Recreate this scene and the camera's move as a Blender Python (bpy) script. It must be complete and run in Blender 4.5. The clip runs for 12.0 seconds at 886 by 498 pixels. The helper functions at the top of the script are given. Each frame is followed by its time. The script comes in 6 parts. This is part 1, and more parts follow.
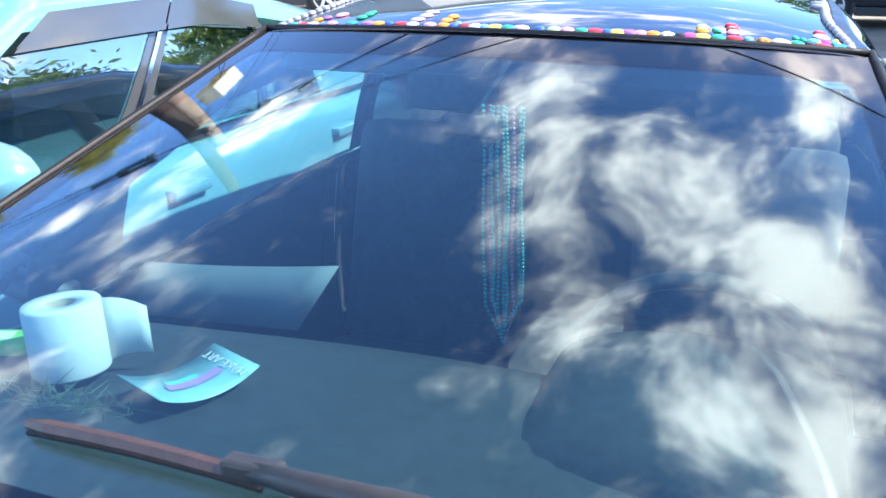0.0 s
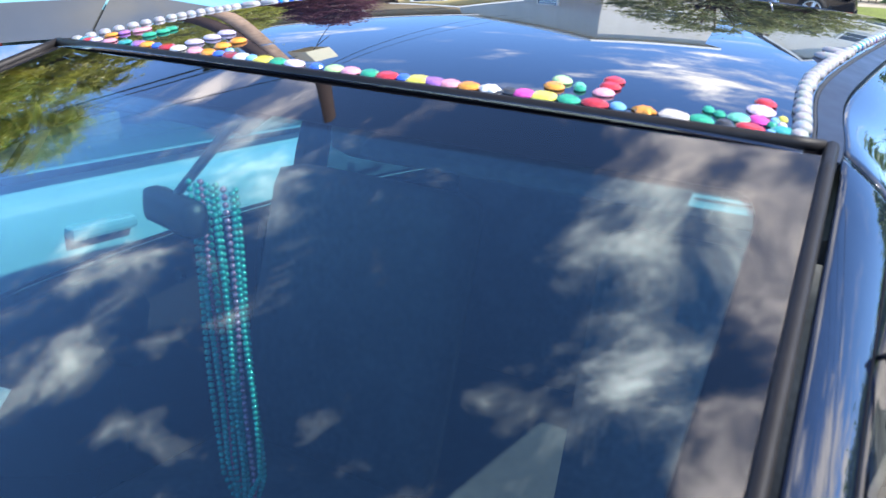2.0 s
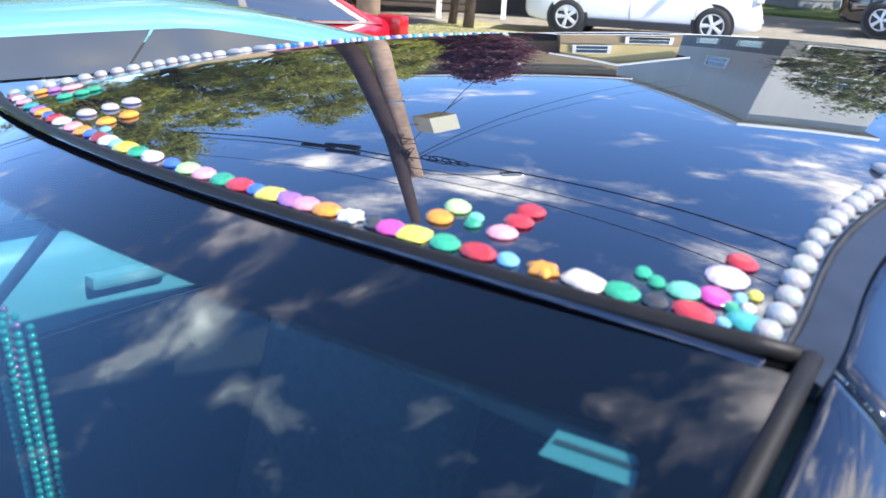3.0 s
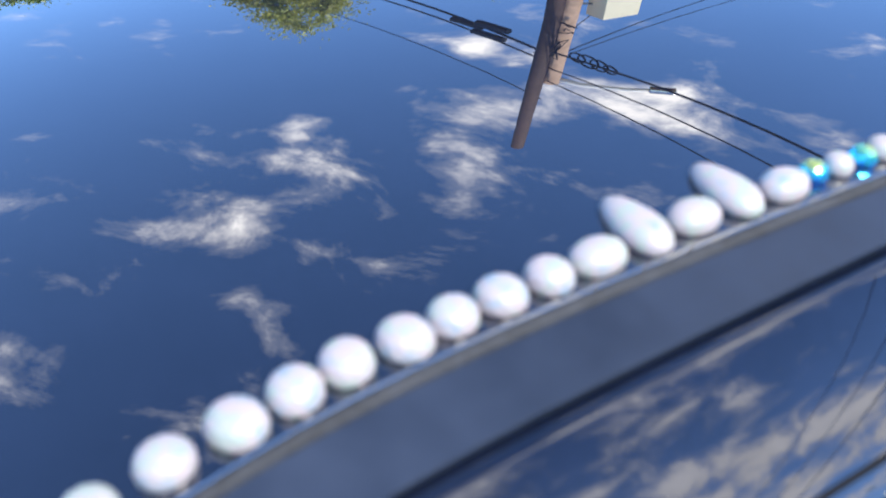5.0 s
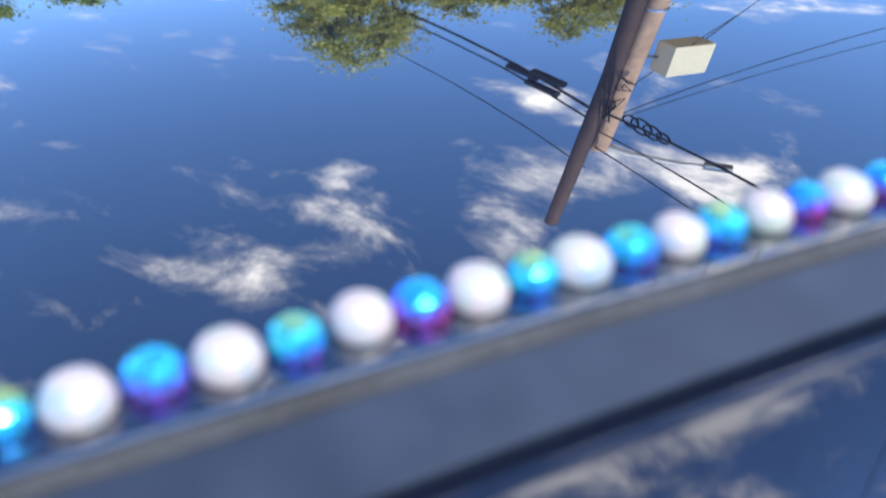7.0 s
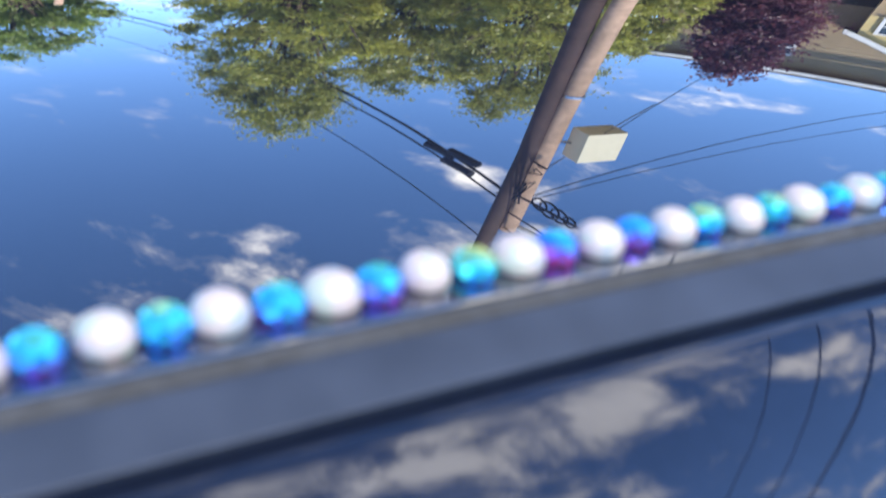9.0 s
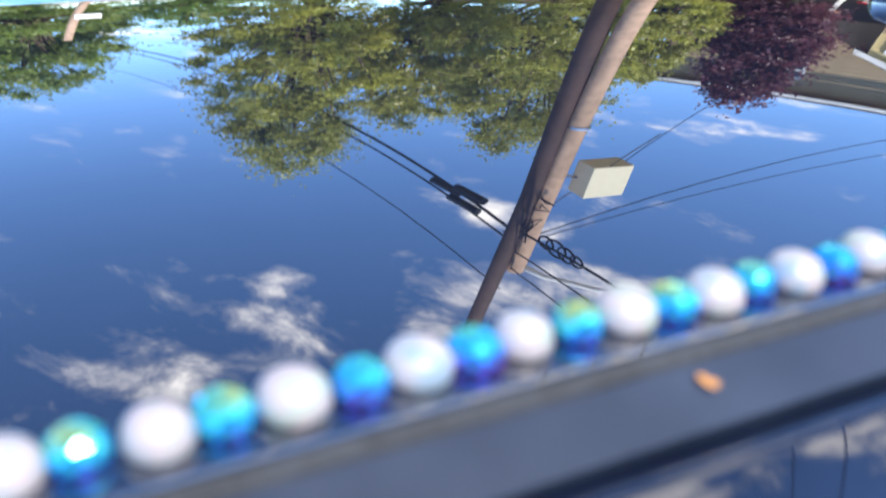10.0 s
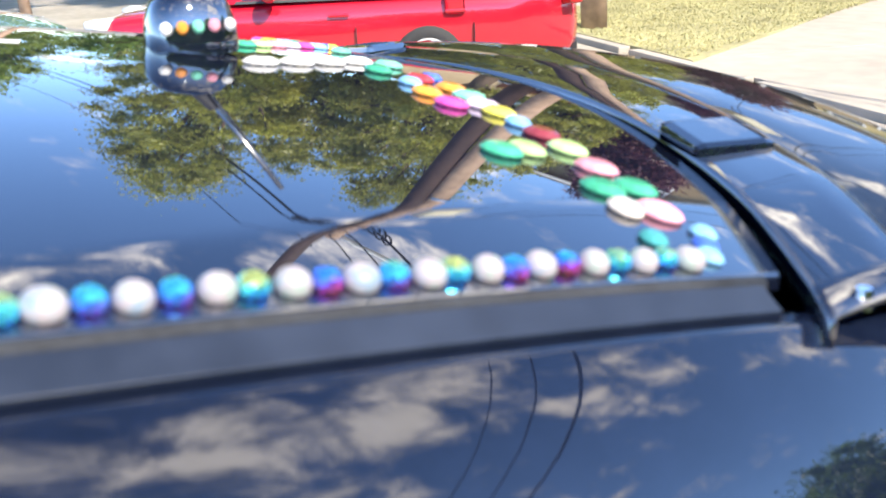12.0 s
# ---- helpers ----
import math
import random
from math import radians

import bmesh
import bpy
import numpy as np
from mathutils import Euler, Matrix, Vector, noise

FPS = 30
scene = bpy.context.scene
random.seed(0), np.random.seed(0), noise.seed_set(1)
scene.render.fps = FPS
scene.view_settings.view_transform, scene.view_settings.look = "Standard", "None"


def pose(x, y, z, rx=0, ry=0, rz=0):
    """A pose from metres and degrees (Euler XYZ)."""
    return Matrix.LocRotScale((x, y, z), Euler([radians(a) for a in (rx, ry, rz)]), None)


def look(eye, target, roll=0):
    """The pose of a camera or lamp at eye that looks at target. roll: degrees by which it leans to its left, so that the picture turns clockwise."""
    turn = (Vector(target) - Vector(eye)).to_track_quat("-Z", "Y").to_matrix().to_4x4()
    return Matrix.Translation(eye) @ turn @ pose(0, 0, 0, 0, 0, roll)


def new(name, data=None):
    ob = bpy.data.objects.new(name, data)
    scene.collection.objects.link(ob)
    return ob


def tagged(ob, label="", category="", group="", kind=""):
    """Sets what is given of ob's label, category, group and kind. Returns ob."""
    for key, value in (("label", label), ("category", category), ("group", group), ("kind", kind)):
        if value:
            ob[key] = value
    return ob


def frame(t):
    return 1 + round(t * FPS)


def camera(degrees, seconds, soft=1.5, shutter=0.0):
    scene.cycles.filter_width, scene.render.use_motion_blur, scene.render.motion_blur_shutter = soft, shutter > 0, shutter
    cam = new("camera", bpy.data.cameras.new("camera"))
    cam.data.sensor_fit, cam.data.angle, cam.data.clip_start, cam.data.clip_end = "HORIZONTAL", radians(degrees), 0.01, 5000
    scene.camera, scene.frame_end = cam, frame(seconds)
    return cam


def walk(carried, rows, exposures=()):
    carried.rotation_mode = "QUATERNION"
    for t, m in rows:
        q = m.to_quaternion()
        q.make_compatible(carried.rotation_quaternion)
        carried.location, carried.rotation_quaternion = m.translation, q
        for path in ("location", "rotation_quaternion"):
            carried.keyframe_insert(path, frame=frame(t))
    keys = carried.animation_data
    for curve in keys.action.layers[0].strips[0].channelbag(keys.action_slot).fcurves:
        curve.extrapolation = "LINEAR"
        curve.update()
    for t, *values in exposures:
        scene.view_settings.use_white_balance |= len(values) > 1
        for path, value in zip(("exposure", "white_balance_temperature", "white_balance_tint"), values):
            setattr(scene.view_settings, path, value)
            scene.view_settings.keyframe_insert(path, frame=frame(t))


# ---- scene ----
cam = camera(49.2, 12.0)
cam.data.dof.use_dof = True
cam.data.dof.focus_distance, cam.data.dof.aperture_fstop = 2.2, 11.5
PATH = [
    (0, (0.443, -1.742, 1.555), (-0.195, 0.055, 0.954), 0.6),
    (0.2, (0.532, -1.698, 1.598), (-0.147, 0.099, 1.041), 1.0),
    (0.5, (0.586, -1.66, 1.575), (-0.103, 0.14, 1.041), 1.2),
    (1, (0.606, -1.432, 1.563), (-0.214, 0.309, 1.016), 2.3),
    (1.2, (0.63, -1.314, 1.61), (-0.21, 0.412, 1.048), 2.1),
    (1.5, (0.63, -1.203, 1.571), (-0.218, 0.516, 1.001), 2.3),
    (2, (0.744, -0.911, 1.546), (-0.292, 0.695, 0.96), 2.6),
    (2.5, (0.731, -0.701, 1.565), (-0.345, 0.877, 0.971), 3.5),
    (3, (0.761, -0.505, 1.604), (-0.552, 0.884, 1.016), 2.9),
    (3.2, (0.807, -0.436, 1.6), (-0.589, 0.863, 0.996), 2.8),
    (4.8, (0.7382, 0.0635, 1.6194), (-0.0156, 0.5378, 1.1644), 1.09),
    (5, (0.7162, 0.1165, 1.5984), (-0.0467, 0.5658, 1.1334), 0.35),
    (5.5, (0.7267, 0.2597, 1.5681), (-0.0809, 0.6559, 1.1312), 0.50),
    (6, (0.7153, 0.4193, 1.5563), (-0.1203, 0.7733, 1.1364), 0.34),
    (6.5, (0.6708, 0.4898, 1.5536), (-0.1652, 0.8349, 1.1270), -1.81),
    (6.7, (0.6528, 0.5048, 1.5496), (-0.1861, 0.8528, 1.1311), -2.04),
    (8.3, (0.6338, 0.6250, 1.5349), (-0.1994, 1.0114, 1.1390), -2.15),
    (8.5, (0.6419, 0.6728, 1.5341), (-0.1905, 1.0657, 1.1432), -2.16),
    (9, (0.6700, 0.8047, 1.5435), (-0.1729, 1.2138, 1.1940), -0.57),
    (9.5, (0.6600, 0.9137, 1.5407), (-0.1864, 1.3234, 1.2005), -1.05),
    (10, (0.6268, 0.9814, 1.5379), (-0.2330, 1.3659, 1.2020), -3.39),
    (10.5, (0.6564, 1.0705, 1.5309), (-0.2172, 1.4281, 1.2008), -3.95),
    (11, (0.7188, 1.2476, 1.5287), (-0.1394, 1.6520, 1.2128), -1.49),
    (11.5, (0.7309, 1.4103, 1.5318), (-0.1185, 1.8367, 1.2209), -0.54),
    (12, (0.7273, 1.5588, 1.5188), (-0.1241, 1.9702, 1.1933), -2.19),
]
walk(cam, [(t, look(e, g, r)) for t, e, g, r in PATH], [(0, 1.72, 6500, 10), (0.5, 1.55, 6500, 10), (1.0, 1.45, 6500, 10), (2.0, 1.28, 6500, 10), (3.0, 1.25, 6500, 10), (9.5, 1.27, 6520, 10), (10.6, 1.28, 6750, 10), (11.3, 1.44, 7050, 10), (12.0, 1.4, 7250, 10)])

# ---- world and sun ----
SUN_AZ, SUN_EL = 80.0, 46.0     # degrees from +y towards +x, and up
world = bpy.data.worlds.new("sky")
scene.world = world
world.use_nodes = True
wt = world.node_tree
wt.nodes.clear()


def wn(kind, **kw):
    n = wt.nodes.new(kind)
    for k, v in kw.items():
        n.inputs[k].default_value = v
    return n


w_out = wn("ShaderNodeOutputWorld")
w_bg = wn("ShaderNodeBackground", Strength=1.0)
w_sky = wn("ShaderNodeTexSky")
w_sky.sky_type = "NISHITA"
w_sky.sun_disc = False
w_sky.sun_elevation = radians(SUN_EL)
w_sky.sun_rotation = radians(SUN_AZ)
w_sky.air_density, w_sky.dust_density, w_sky.ozone_density = 1.0, 0.2, 2.5
w_tc = wn("ShaderNodeTexCoord")
w_sep = wn("ShaderNodeSeparateXYZ")
w_add = wn("ShaderNodeMath")
w_add.operation = "MAXIMUM"
w_add.inputs[1].default_value = 0.02
w_add2 = wn("ShaderNodeMath")
w_add2.operation = "ADD"
w_add2.inputs[1].default_value = 0.18
w_dx = wn("ShaderNodeMath")
w_dx.operation = "DIVIDE"
w_dy = wn("ShaderNodeMath")
w_dy.operation = "DIVIDE"
w_com = wn("ShaderNodeCombineXYZ")
w_map = wn("ShaderNodeMapping", Location=(3.1, 1.7, 0.0), Rotation=(0, 0, radians(32)), Scale=(1.15, 0.8, 1.0))
w_map.vector_type = "TEXTURE"
w_big = wn("ShaderNodeTexNoise", Scale=1.7, Detail=3.0, Roughness=0.5, Distortion=0.2)
w_fine = wn("ShaderNodeTexNoise", Scale=6.0, Detail=10.0, Roughness=0.6, Distortion=0.35)
w_mul = wn("ShaderNodeMath")
w_mul.operation = "MULTIPLY_ADD"
w_mul.inputs[1].default_value = 0.55
# where the fair-weather clouds stand: bearing from +y towards +x, height, half width (degrees) and density; negative: clear gaps
CLOUDS = [
    (-6, 42, 9, 0.24), (7, 45, 11, 0.36), (-12, 55, 11, 0.36), (5, 55, 10, 0.26), (-35, 69, 9, 0.28), (-10, 71, 8, 0.32), (16, 64, 12, 0.38), (15, 54, 11, 0.36),
    (-57, 46, 9, 0.24), (-74, 41, 10, 0.19), (-38, 36, 11, 0.3), (-23, 44, 8, 0.24), (-66, 66, 9, 0.22), (-88, 41, 8, 0.06), (-54, 34, 9, 0.27),
    (-81, 23, 6, 0.04), (-18, 26, 8, 0.18), (-49, 27, 3.5, 0.15),
    (28, 60, 14, 0.28), (58, 62, 16, 0.22), (-20, 43, 8, 0.2), (48, 31, 17, 0.42), (0, 30, 8, 0.14), (40, 45, 14, 0.24), (30, 75, 9, 0.24),
    (-45, 54, 9, -0.2), (-66, 53, 8, -0.16), (-8, 65, 4, -0.12), (-68, 31, 8, -0.2), (-42, 27, 6, -0.18), (-60, 78, 12, -0.2), (-27, 53, 6, -0.12), (12, 34, 6, -0.12), (-92, 31, 9, -0.1), (-33, 26, 7, -0.1)]
w_puffs, w_gaps = None, None
for az_c, el_c, wide_c, dense_c in CLOUDS:
    w_dot = wn("ShaderNodeVectorMath")
    w_dot.operation = "DOT_PRODUCT"
    w_dot.inputs[1].default_value = (math.sin(radians(az_c)) * math.cos(radians(el_c)), math.cos(radians(az_c)) * math.cos(radians(el_c)), math.sin(radians(el_c)))
    w_puff = wn("ShaderNodeMapRange")
    w_puff.interpolation_type = "SMOOTHSTEP"
    w_puff.inputs["From Min"].default_value, w_puff.inputs["From Max"].default_value = math.cos(radians(1.3 * wide_c)), math.cos(radians(0.2 * wide_c))
    w_puff.inputs["To Min"].default_value, w_puff.inputs["To Max"].default_value = 0.0, dense_c
    w_join = wn("ShaderNodeMath")
    w_join.operation = "MAXIMUM" if dense_c > 0 else "ADD"
    wt.links.new(w_tc.outputs["Generated"], w_dot.inputs[0])
    wt.links.new(w_dot.outputs["Value"], w_puff.inputs["Value"])
    wt.links.new(w_puff.outputs[0], w_join.inputs[0])
    before = w_puffs if dense_c > 0 else w_gaps
    w_join.inputs[1].default_value = 0.0
    if before:
        wt.links.new(before.outputs[0], w_join.inputs[1])
    if dense_c > 0:
        w_puffs = w_join
    else:
        w_gaps = w_join
w_bias = wn("ShaderNodeMath")
w_bias.operation = "ADD"
w_deep = wn("ShaderNodeMath")
w_deep.operation = "MULTIPLY_ADD"
w_deep.inputs[1].default_value, w_deep.inputs[2].default_value = 1.6, -0.465
w_cov = wn("ShaderNodeMath")
w_cov.operation = "MULTIPLY_ADD"
w_cov.inputs[1].default_value = 0.68
wt.links.new(w_puffs.outputs[0], w_bias.inputs[0])
wt.links.new(w_gaps.outputs[0], w_bias.inputs[1])
wt.links.new(w_mul.outputs[0], w_deep.inputs[0])
wt.links.new(w_bias.outputs[0], w_cov.inputs[0])
wt.links.new(w_deep.outputs[0], w_cov.inputs[2])
w_span = wn("ShaderNodeMapRange")
w_span.inputs["From Min"].default_value, w_span.inputs["From Max"].default_value = 0.775, 1.27
w_ramp = wn("ShaderNodeValToRGB")
w_ramp.color_ramp.elements[0].position, w_ramp.color_ramp.elements[0].color = 0.2, (0, 0, 0, 1)
w_ramp.color_ramp.elements[1].position, w_ramp.color_ramp.elements[1].color = 0.9, (1, 1, 1, 1)
for p_, c_ in ((0.42, 0.13), (0.66, 0.52)):
    el_ = w_ramp.color_ramp.elements.new(p_)
    el_.color = (c_, c_, c_, 1)
w_scale = wn("ShaderNodeVectorMath")
w_scale.operation = "MULTIPLY"
w_scale.inputs[1].default_value = (0.076, 0.099, 0.131)
# pale haze towards the horizon, deep blue overhead
w_grad = wn("ShaderNodeMapRange")
w_grad.inputs["To Min"].default_value, w_grad.inputs["To Max"].default_value = 2.5, 0.45
w_haze = wn("ShaderNodeVectorMath")
w_haze.operation = "SCALE"
w_mix = wn("ShaderNodeMix")
w_mix.data_type = "RGBA"
# thick and thin parts of the clouds
w_body = wn("ShaderNodeMapRange")
w_body.inputs["From Min"].default_value, w_body.inputs["From Max"].default_value = 0.36, 0.66
w_body.inputs["To Min"].default_value, w_body.inputs["To Max"].default_value = 0.95, 1.5
w_white = wn("ShaderNodeVectorMath")
w_white.operation = "SCALE"
w_white.inputs[0].default_value = (1.0, 0.98, 0.98)
for a, b in ((w_tc.outputs["Generated"], w_sep.inputs[0]), (w_sep.outputs["Z"], w_add.inputs[0]), (w_add.outputs[0], w_add2.inputs[0]),
             (w_sep.outputs["X"], w_dx.inputs[0]), (w_add2.outputs[0], w_dx.inputs[1]), (w_sep.outputs["Y"], w_dy.inputs[0]),
             (w_add2.outputs[0], w_dy.inputs[1]), (w_dx.outputs[0], w_com.inputs[0]), (w_dy.outputs[0], w_com.inputs[1]),
             (w_com.outputs[0], w_map.inputs[0]), (w_map.outputs[0], w_big.inputs["Vector"]), (w_map.outputs[0], w_fine.inputs["Vector"]),
             (w_big.outputs["Fac"], w_mul.inputs[0]), (w_fine.outputs["Fac"], w_mul.inputs[2]), (w_cov.outputs[0], w_span.inputs["Value"]), (w_span.outputs[0], w_ramp.inputs[0]),
             (w_ramp.outputs[0], w_mix.inputs["Factor"]), (w_sky.outputs[0], w_scale.inputs[0]), (w_sep.outputs["Z"], w_grad.inputs["Value"]), (w_grad.outputs[0], w_haze.inputs["Scale"]), (w_scale.outputs[0], w_haze.inputs[0]), (w_haze.outputs[0], w_mix.inputs["A"]),
             (w_fine.outputs["Fac"], w_body.inputs["Value"]), (w_body.outputs[0], w_white.inputs["Scale"]), (w_white.outputs[0], w_mix.inputs["B"]),
             (w_mix.outputs["Result"], w_bg.inputs["Color"]), (w_bg.outputs[0], w_out.inputs[0])):
    wt.links.new(a, b)
sun = new("sun", bpy.data.lights.new("sun", "SUN"))
sun.data.energy, sun.data.angle, sun.data.color = 4.6, radians(0.55), (1.0, 0.95, 0.87)
sd = Vector((math.sin(radians(SUN_AZ)) * math.cos(radians(SUN_EL)), math.cos(radians(SUN_AZ)) * math.cos(radians(SUN_EL)), math.sin(radians(SUN_EL))))
sun.matrix_world = look(sd * 50, (0, 0, 0))

# ---- materials ----


def material(name, color, rough=0.5, metal=0.0, ior=1.5, coat=0.0, var=0.0, scale=20.0, bump=0.0, bump_scale=200.0, rough_var=0.0, spread=0.0, sss=0.0):
    """A principled surface with two scales of colour variation, bump and uneven gloss. spread: how much single objects differ."""
    m = bpy.data.materials.new(name)
    m.use_nodes = True
    nt = m.node_tree
    b = nt.nodes["Principled BSDF"]
    b.inputs["Base Color"].default_value = (*color, 1)
    b.inputs["Roughness"].default_value = rough
    b.inputs["Metallic"].default_value = metal
    b.inputs["IOR"].default_value = ior
    b.inputs["Coat Weight"].default_value = coat
    b.inputs["Coat Roughness"].default_value = 0.03
    tc = nt.nodes.new("ShaderNodeTexCoord")
    src = None
    if var > 0 or rough_var > 0 or spread > 0:
        n1 = nt.nodes.new("ShaderNodeTexNoise")
        n1.inputs["Scale"].default_value, n1.inputs["Detail"].default_value = scale, 6.0
        n2 = nt.nodes.new("ShaderNodeTexNoise")
        n2.inputs["Scale"].default_value, n2.inputs["Detail"].default_value = scale * 0.13, 3.0
        nt.links.new(tc.outputs["Object"], n1.inputs["Vector"])
        nt.links.new(tc.outputs["Object"], n2.inputs["Vector"])
        add = nt.nodes.new("ShaderNodeMath")
        add.operation = "ADD"
        nt.links.new(n1.outputs["Fac"], add.inputs[0])
        nt.links.new(n2.outputs["Fac"], add.inputs[1])
        if spread > 0:
            info = nt.nodes.new("ShaderNodeObjectInfo")
            mul = nt.nodes.new("ShaderNodeMath")
            mul.operation = "MULTIPLY_ADD"
            mul.inputs[1].default_value = spread
            nt.links.new(info.outputs["Random"], mul.inputs[0])
            nt.links.new(add.outputs[0], mul.inputs[2])
            add = mul
        rng = nt.nodes.new("ShaderNodeMapRange")
        rng.inputs["From Min"].default_value, rng.inputs["From Max"].default_value = 0.6, 1.4 + spread
        rng.inputs["To Min"].default_value, rng.inputs["To Max"].default_value = 1 - var, 1 + var
        nt.links.new(add.outputs[0], rng.inputs["Value"])
        mixv = nt.nodes.new("ShaderNodeVectorMath")
        mixv.operation = "SCALE"
        mixv.inputs[0].default_value = color
        nt.links.new(rng.outputs[0], mixv.inputs["Scale"])
        nt.links.new(mixv.outputs[0], b.inputs["Base Color"])
        if rough_var > 0:
            r2 = nt.nodes.new("ShaderNodeMapRange")
            r2.inputs["From Min"].default_value, r2.inputs["From Max"].default_value = 0.6, 1.4
            r2.inputs["To Min"].default_value, r2.inputs["To Max"].default_value = max(0.0, rough - rough_var), rough + rough_var
            nt.links.new(add.outputs[0], r2.inputs["Value"])
            nt.links.new(r2.outputs[0], b.inputs["Roughness"])
    if bump > 0:
        n3 = nt.nodes.new("ShaderNodeTexNoise")
        n3.inputs["Scale"].default_value, n3.inputs["Detail"].default_value = bump_scale, 4.0
        nt.links.new(tc.outputs["Object"], n3.inputs["Vector"])
        bp = nt.nodes.new("ShaderNodeBump")
        bp.inputs["Strength"].default_value, bp.inputs["Distance"].default_value = bump, 0.01
        nt.links.new(n3.outputs["Fac"], bp.inputs["Height"])
        nt.links.new(bp.outputs[0], b.inputs["Normal"])
    return m


def pane(name, tint, ior=1.5, rough=0.0, sheen=(0.95, 0.97, 1)):
    """Thin glass: clear and tinted through, mirror-like by Fresnel."""
    m = bpy.data.materials.new(name)
    m.use_nodes = True
    nt = m.node_tree
    nt.nodes.clear()
    out = nt.nodes.new("ShaderNodeOutputMaterial")
    mix = nt.nodes.new("ShaderNodeMixShader")
    lw = nt.nodes.new("ShaderNodeLayerWeight")
    lw.inputs["Blend"].default_value = 0.5
    pw = nt.nodes.new("ShaderNodeMath")
    pw.operation = "POWER"
    pw.inputs[1].default_value = 5.0
    fr = nt.nodes.new("ShaderNodeMath")
    fr.operation = "MULTIPLY_ADD"
    r0 = ((ior - 1) / (ior + 1)) ** 2
    fr.inputs[1].default_value, fr.inputs[2].default_value = 1 - r0, r0
    nt.links.new(lw.outputs["Facing"], pw.inputs[0])
    nt.links.new(pw.outputs[0], fr.inputs[0])
    tr = nt.nodes.new("ShaderNodeBsdfTransparent")
    tr.inputs["Color"].default_value = (*tint, 1)
    gl = nt.nodes.new("ShaderNodeBsdfGlossy")
    gl.inputs["Roughness"].default_value = rough
    gl.inputs["Color"].default_value = (*sheen, 1)
    for a, b in ((fr.outputs[0], mix.inputs[0]), (tr.outputs[0], mix.inputs[1]), (gl.outputs[0], mix.inputs[2]), (mix.outputs[0], out.inputs[0])):
        nt.links.new(a, b)
    return m


def aurora(name):
    """Oil-slick coated crystal: its colour runs over each stone from green to blue and violet."""
    m = material(name, (0.1, 0.4, 0.8), 0.12, 0.75, 1.6)
    nt = m.node_tree
    b = nt.nodes["Principled BSDF"]
    tc = nt.nodes.new("ShaderNodeTexCoord")
    info = nt.nodes.new("ShaderNodeObjectInfo")
    geo = nt.nodes.new("ShaderNodeNewGeometry")
    sep = nt.nodes.new("ShaderNodeSeparateXYZ")
    nt.links.new(geo.outputs["Normal"], sep.inputs[0])
    mad = nt.nodes.new("ShaderNodeMath")
    mad.operation = "MULTIPLY_ADD"
    mad.inputs[1].default_value, mad.inputs[2].default_value = 0.36, -0.06
    nt.links.new(sep.outputs["Z"], mad.inputs[0])
    mad2 = nt.nodes.new("ShaderNodeMath")
    mad2.operation = "MULTIPLY_ADD"
    mad2.inputs[1].default_value = 0.42
    nt.links.new(info.outputs["Random"], mad2.inputs[0])
    nt.links.new(mad.outputs[0], mad2.inputs[2])
    nz = nt.nodes.new("ShaderNodeTexNoise")
    nz.inputs["Scale"].default_value = 140.0
    off = nt.nodes.new("ShaderNodeVectorMath")
    off.operation = "ADD"
    nt.links.new(tc.outputs["Object"], off.inputs[0])
    nt.links.new(info.outputs["Random"], off.inputs[1])
    nt.links.new(off.outputs[0], nz.inputs["Vector"])
    mad3 = nt.nodes.new("ShaderNodeMath")
    mad3.operation = "MULTIPLY_ADD"
    mad3.inputs[1].default_value = 0.62
    nt.links.new(nz.outputs["Fac"], mad3.inputs[0])
    nt.links.new(mad2.outputs[0], mad3.inputs[2])
    ramp = nt.nodes.new("ShaderNodeValToRGB")
    cr = ramp.color_ramp
    stops = [(0.0, (0.6, 0.22, 0.05)), (0.2, (0.55, 0.05, 0.36)), (0.36, (0.2, 0.12, 0.75)), (0.54, (0.03, 0.28, 0.9)), (0.7, (0.03, 0.52, 0.85)), (0.84, (0.08, 0.62, 0.5)), (1.0, (0.55, 0.64, 0.2))]
    while len(cr.elements) < len(stops):
        cr.elements.new(0.5)
    for el, (p, c) in zip(cr.elements, stops):
        el.position, el.color = p, (*c, 1)
    nt.links.new(mad3.outputs[0], ramp.inputs[0])
    nt.links.new(ramp.outputs[0], b.inputs["Base Color"])
    return m


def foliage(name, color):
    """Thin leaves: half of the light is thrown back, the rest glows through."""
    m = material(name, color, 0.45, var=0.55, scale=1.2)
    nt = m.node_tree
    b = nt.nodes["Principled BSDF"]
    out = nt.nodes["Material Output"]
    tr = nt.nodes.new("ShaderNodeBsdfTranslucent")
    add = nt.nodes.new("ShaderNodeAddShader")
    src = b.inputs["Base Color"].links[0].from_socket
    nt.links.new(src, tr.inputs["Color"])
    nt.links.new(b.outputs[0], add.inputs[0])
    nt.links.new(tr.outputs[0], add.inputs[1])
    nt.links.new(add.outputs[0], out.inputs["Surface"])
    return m


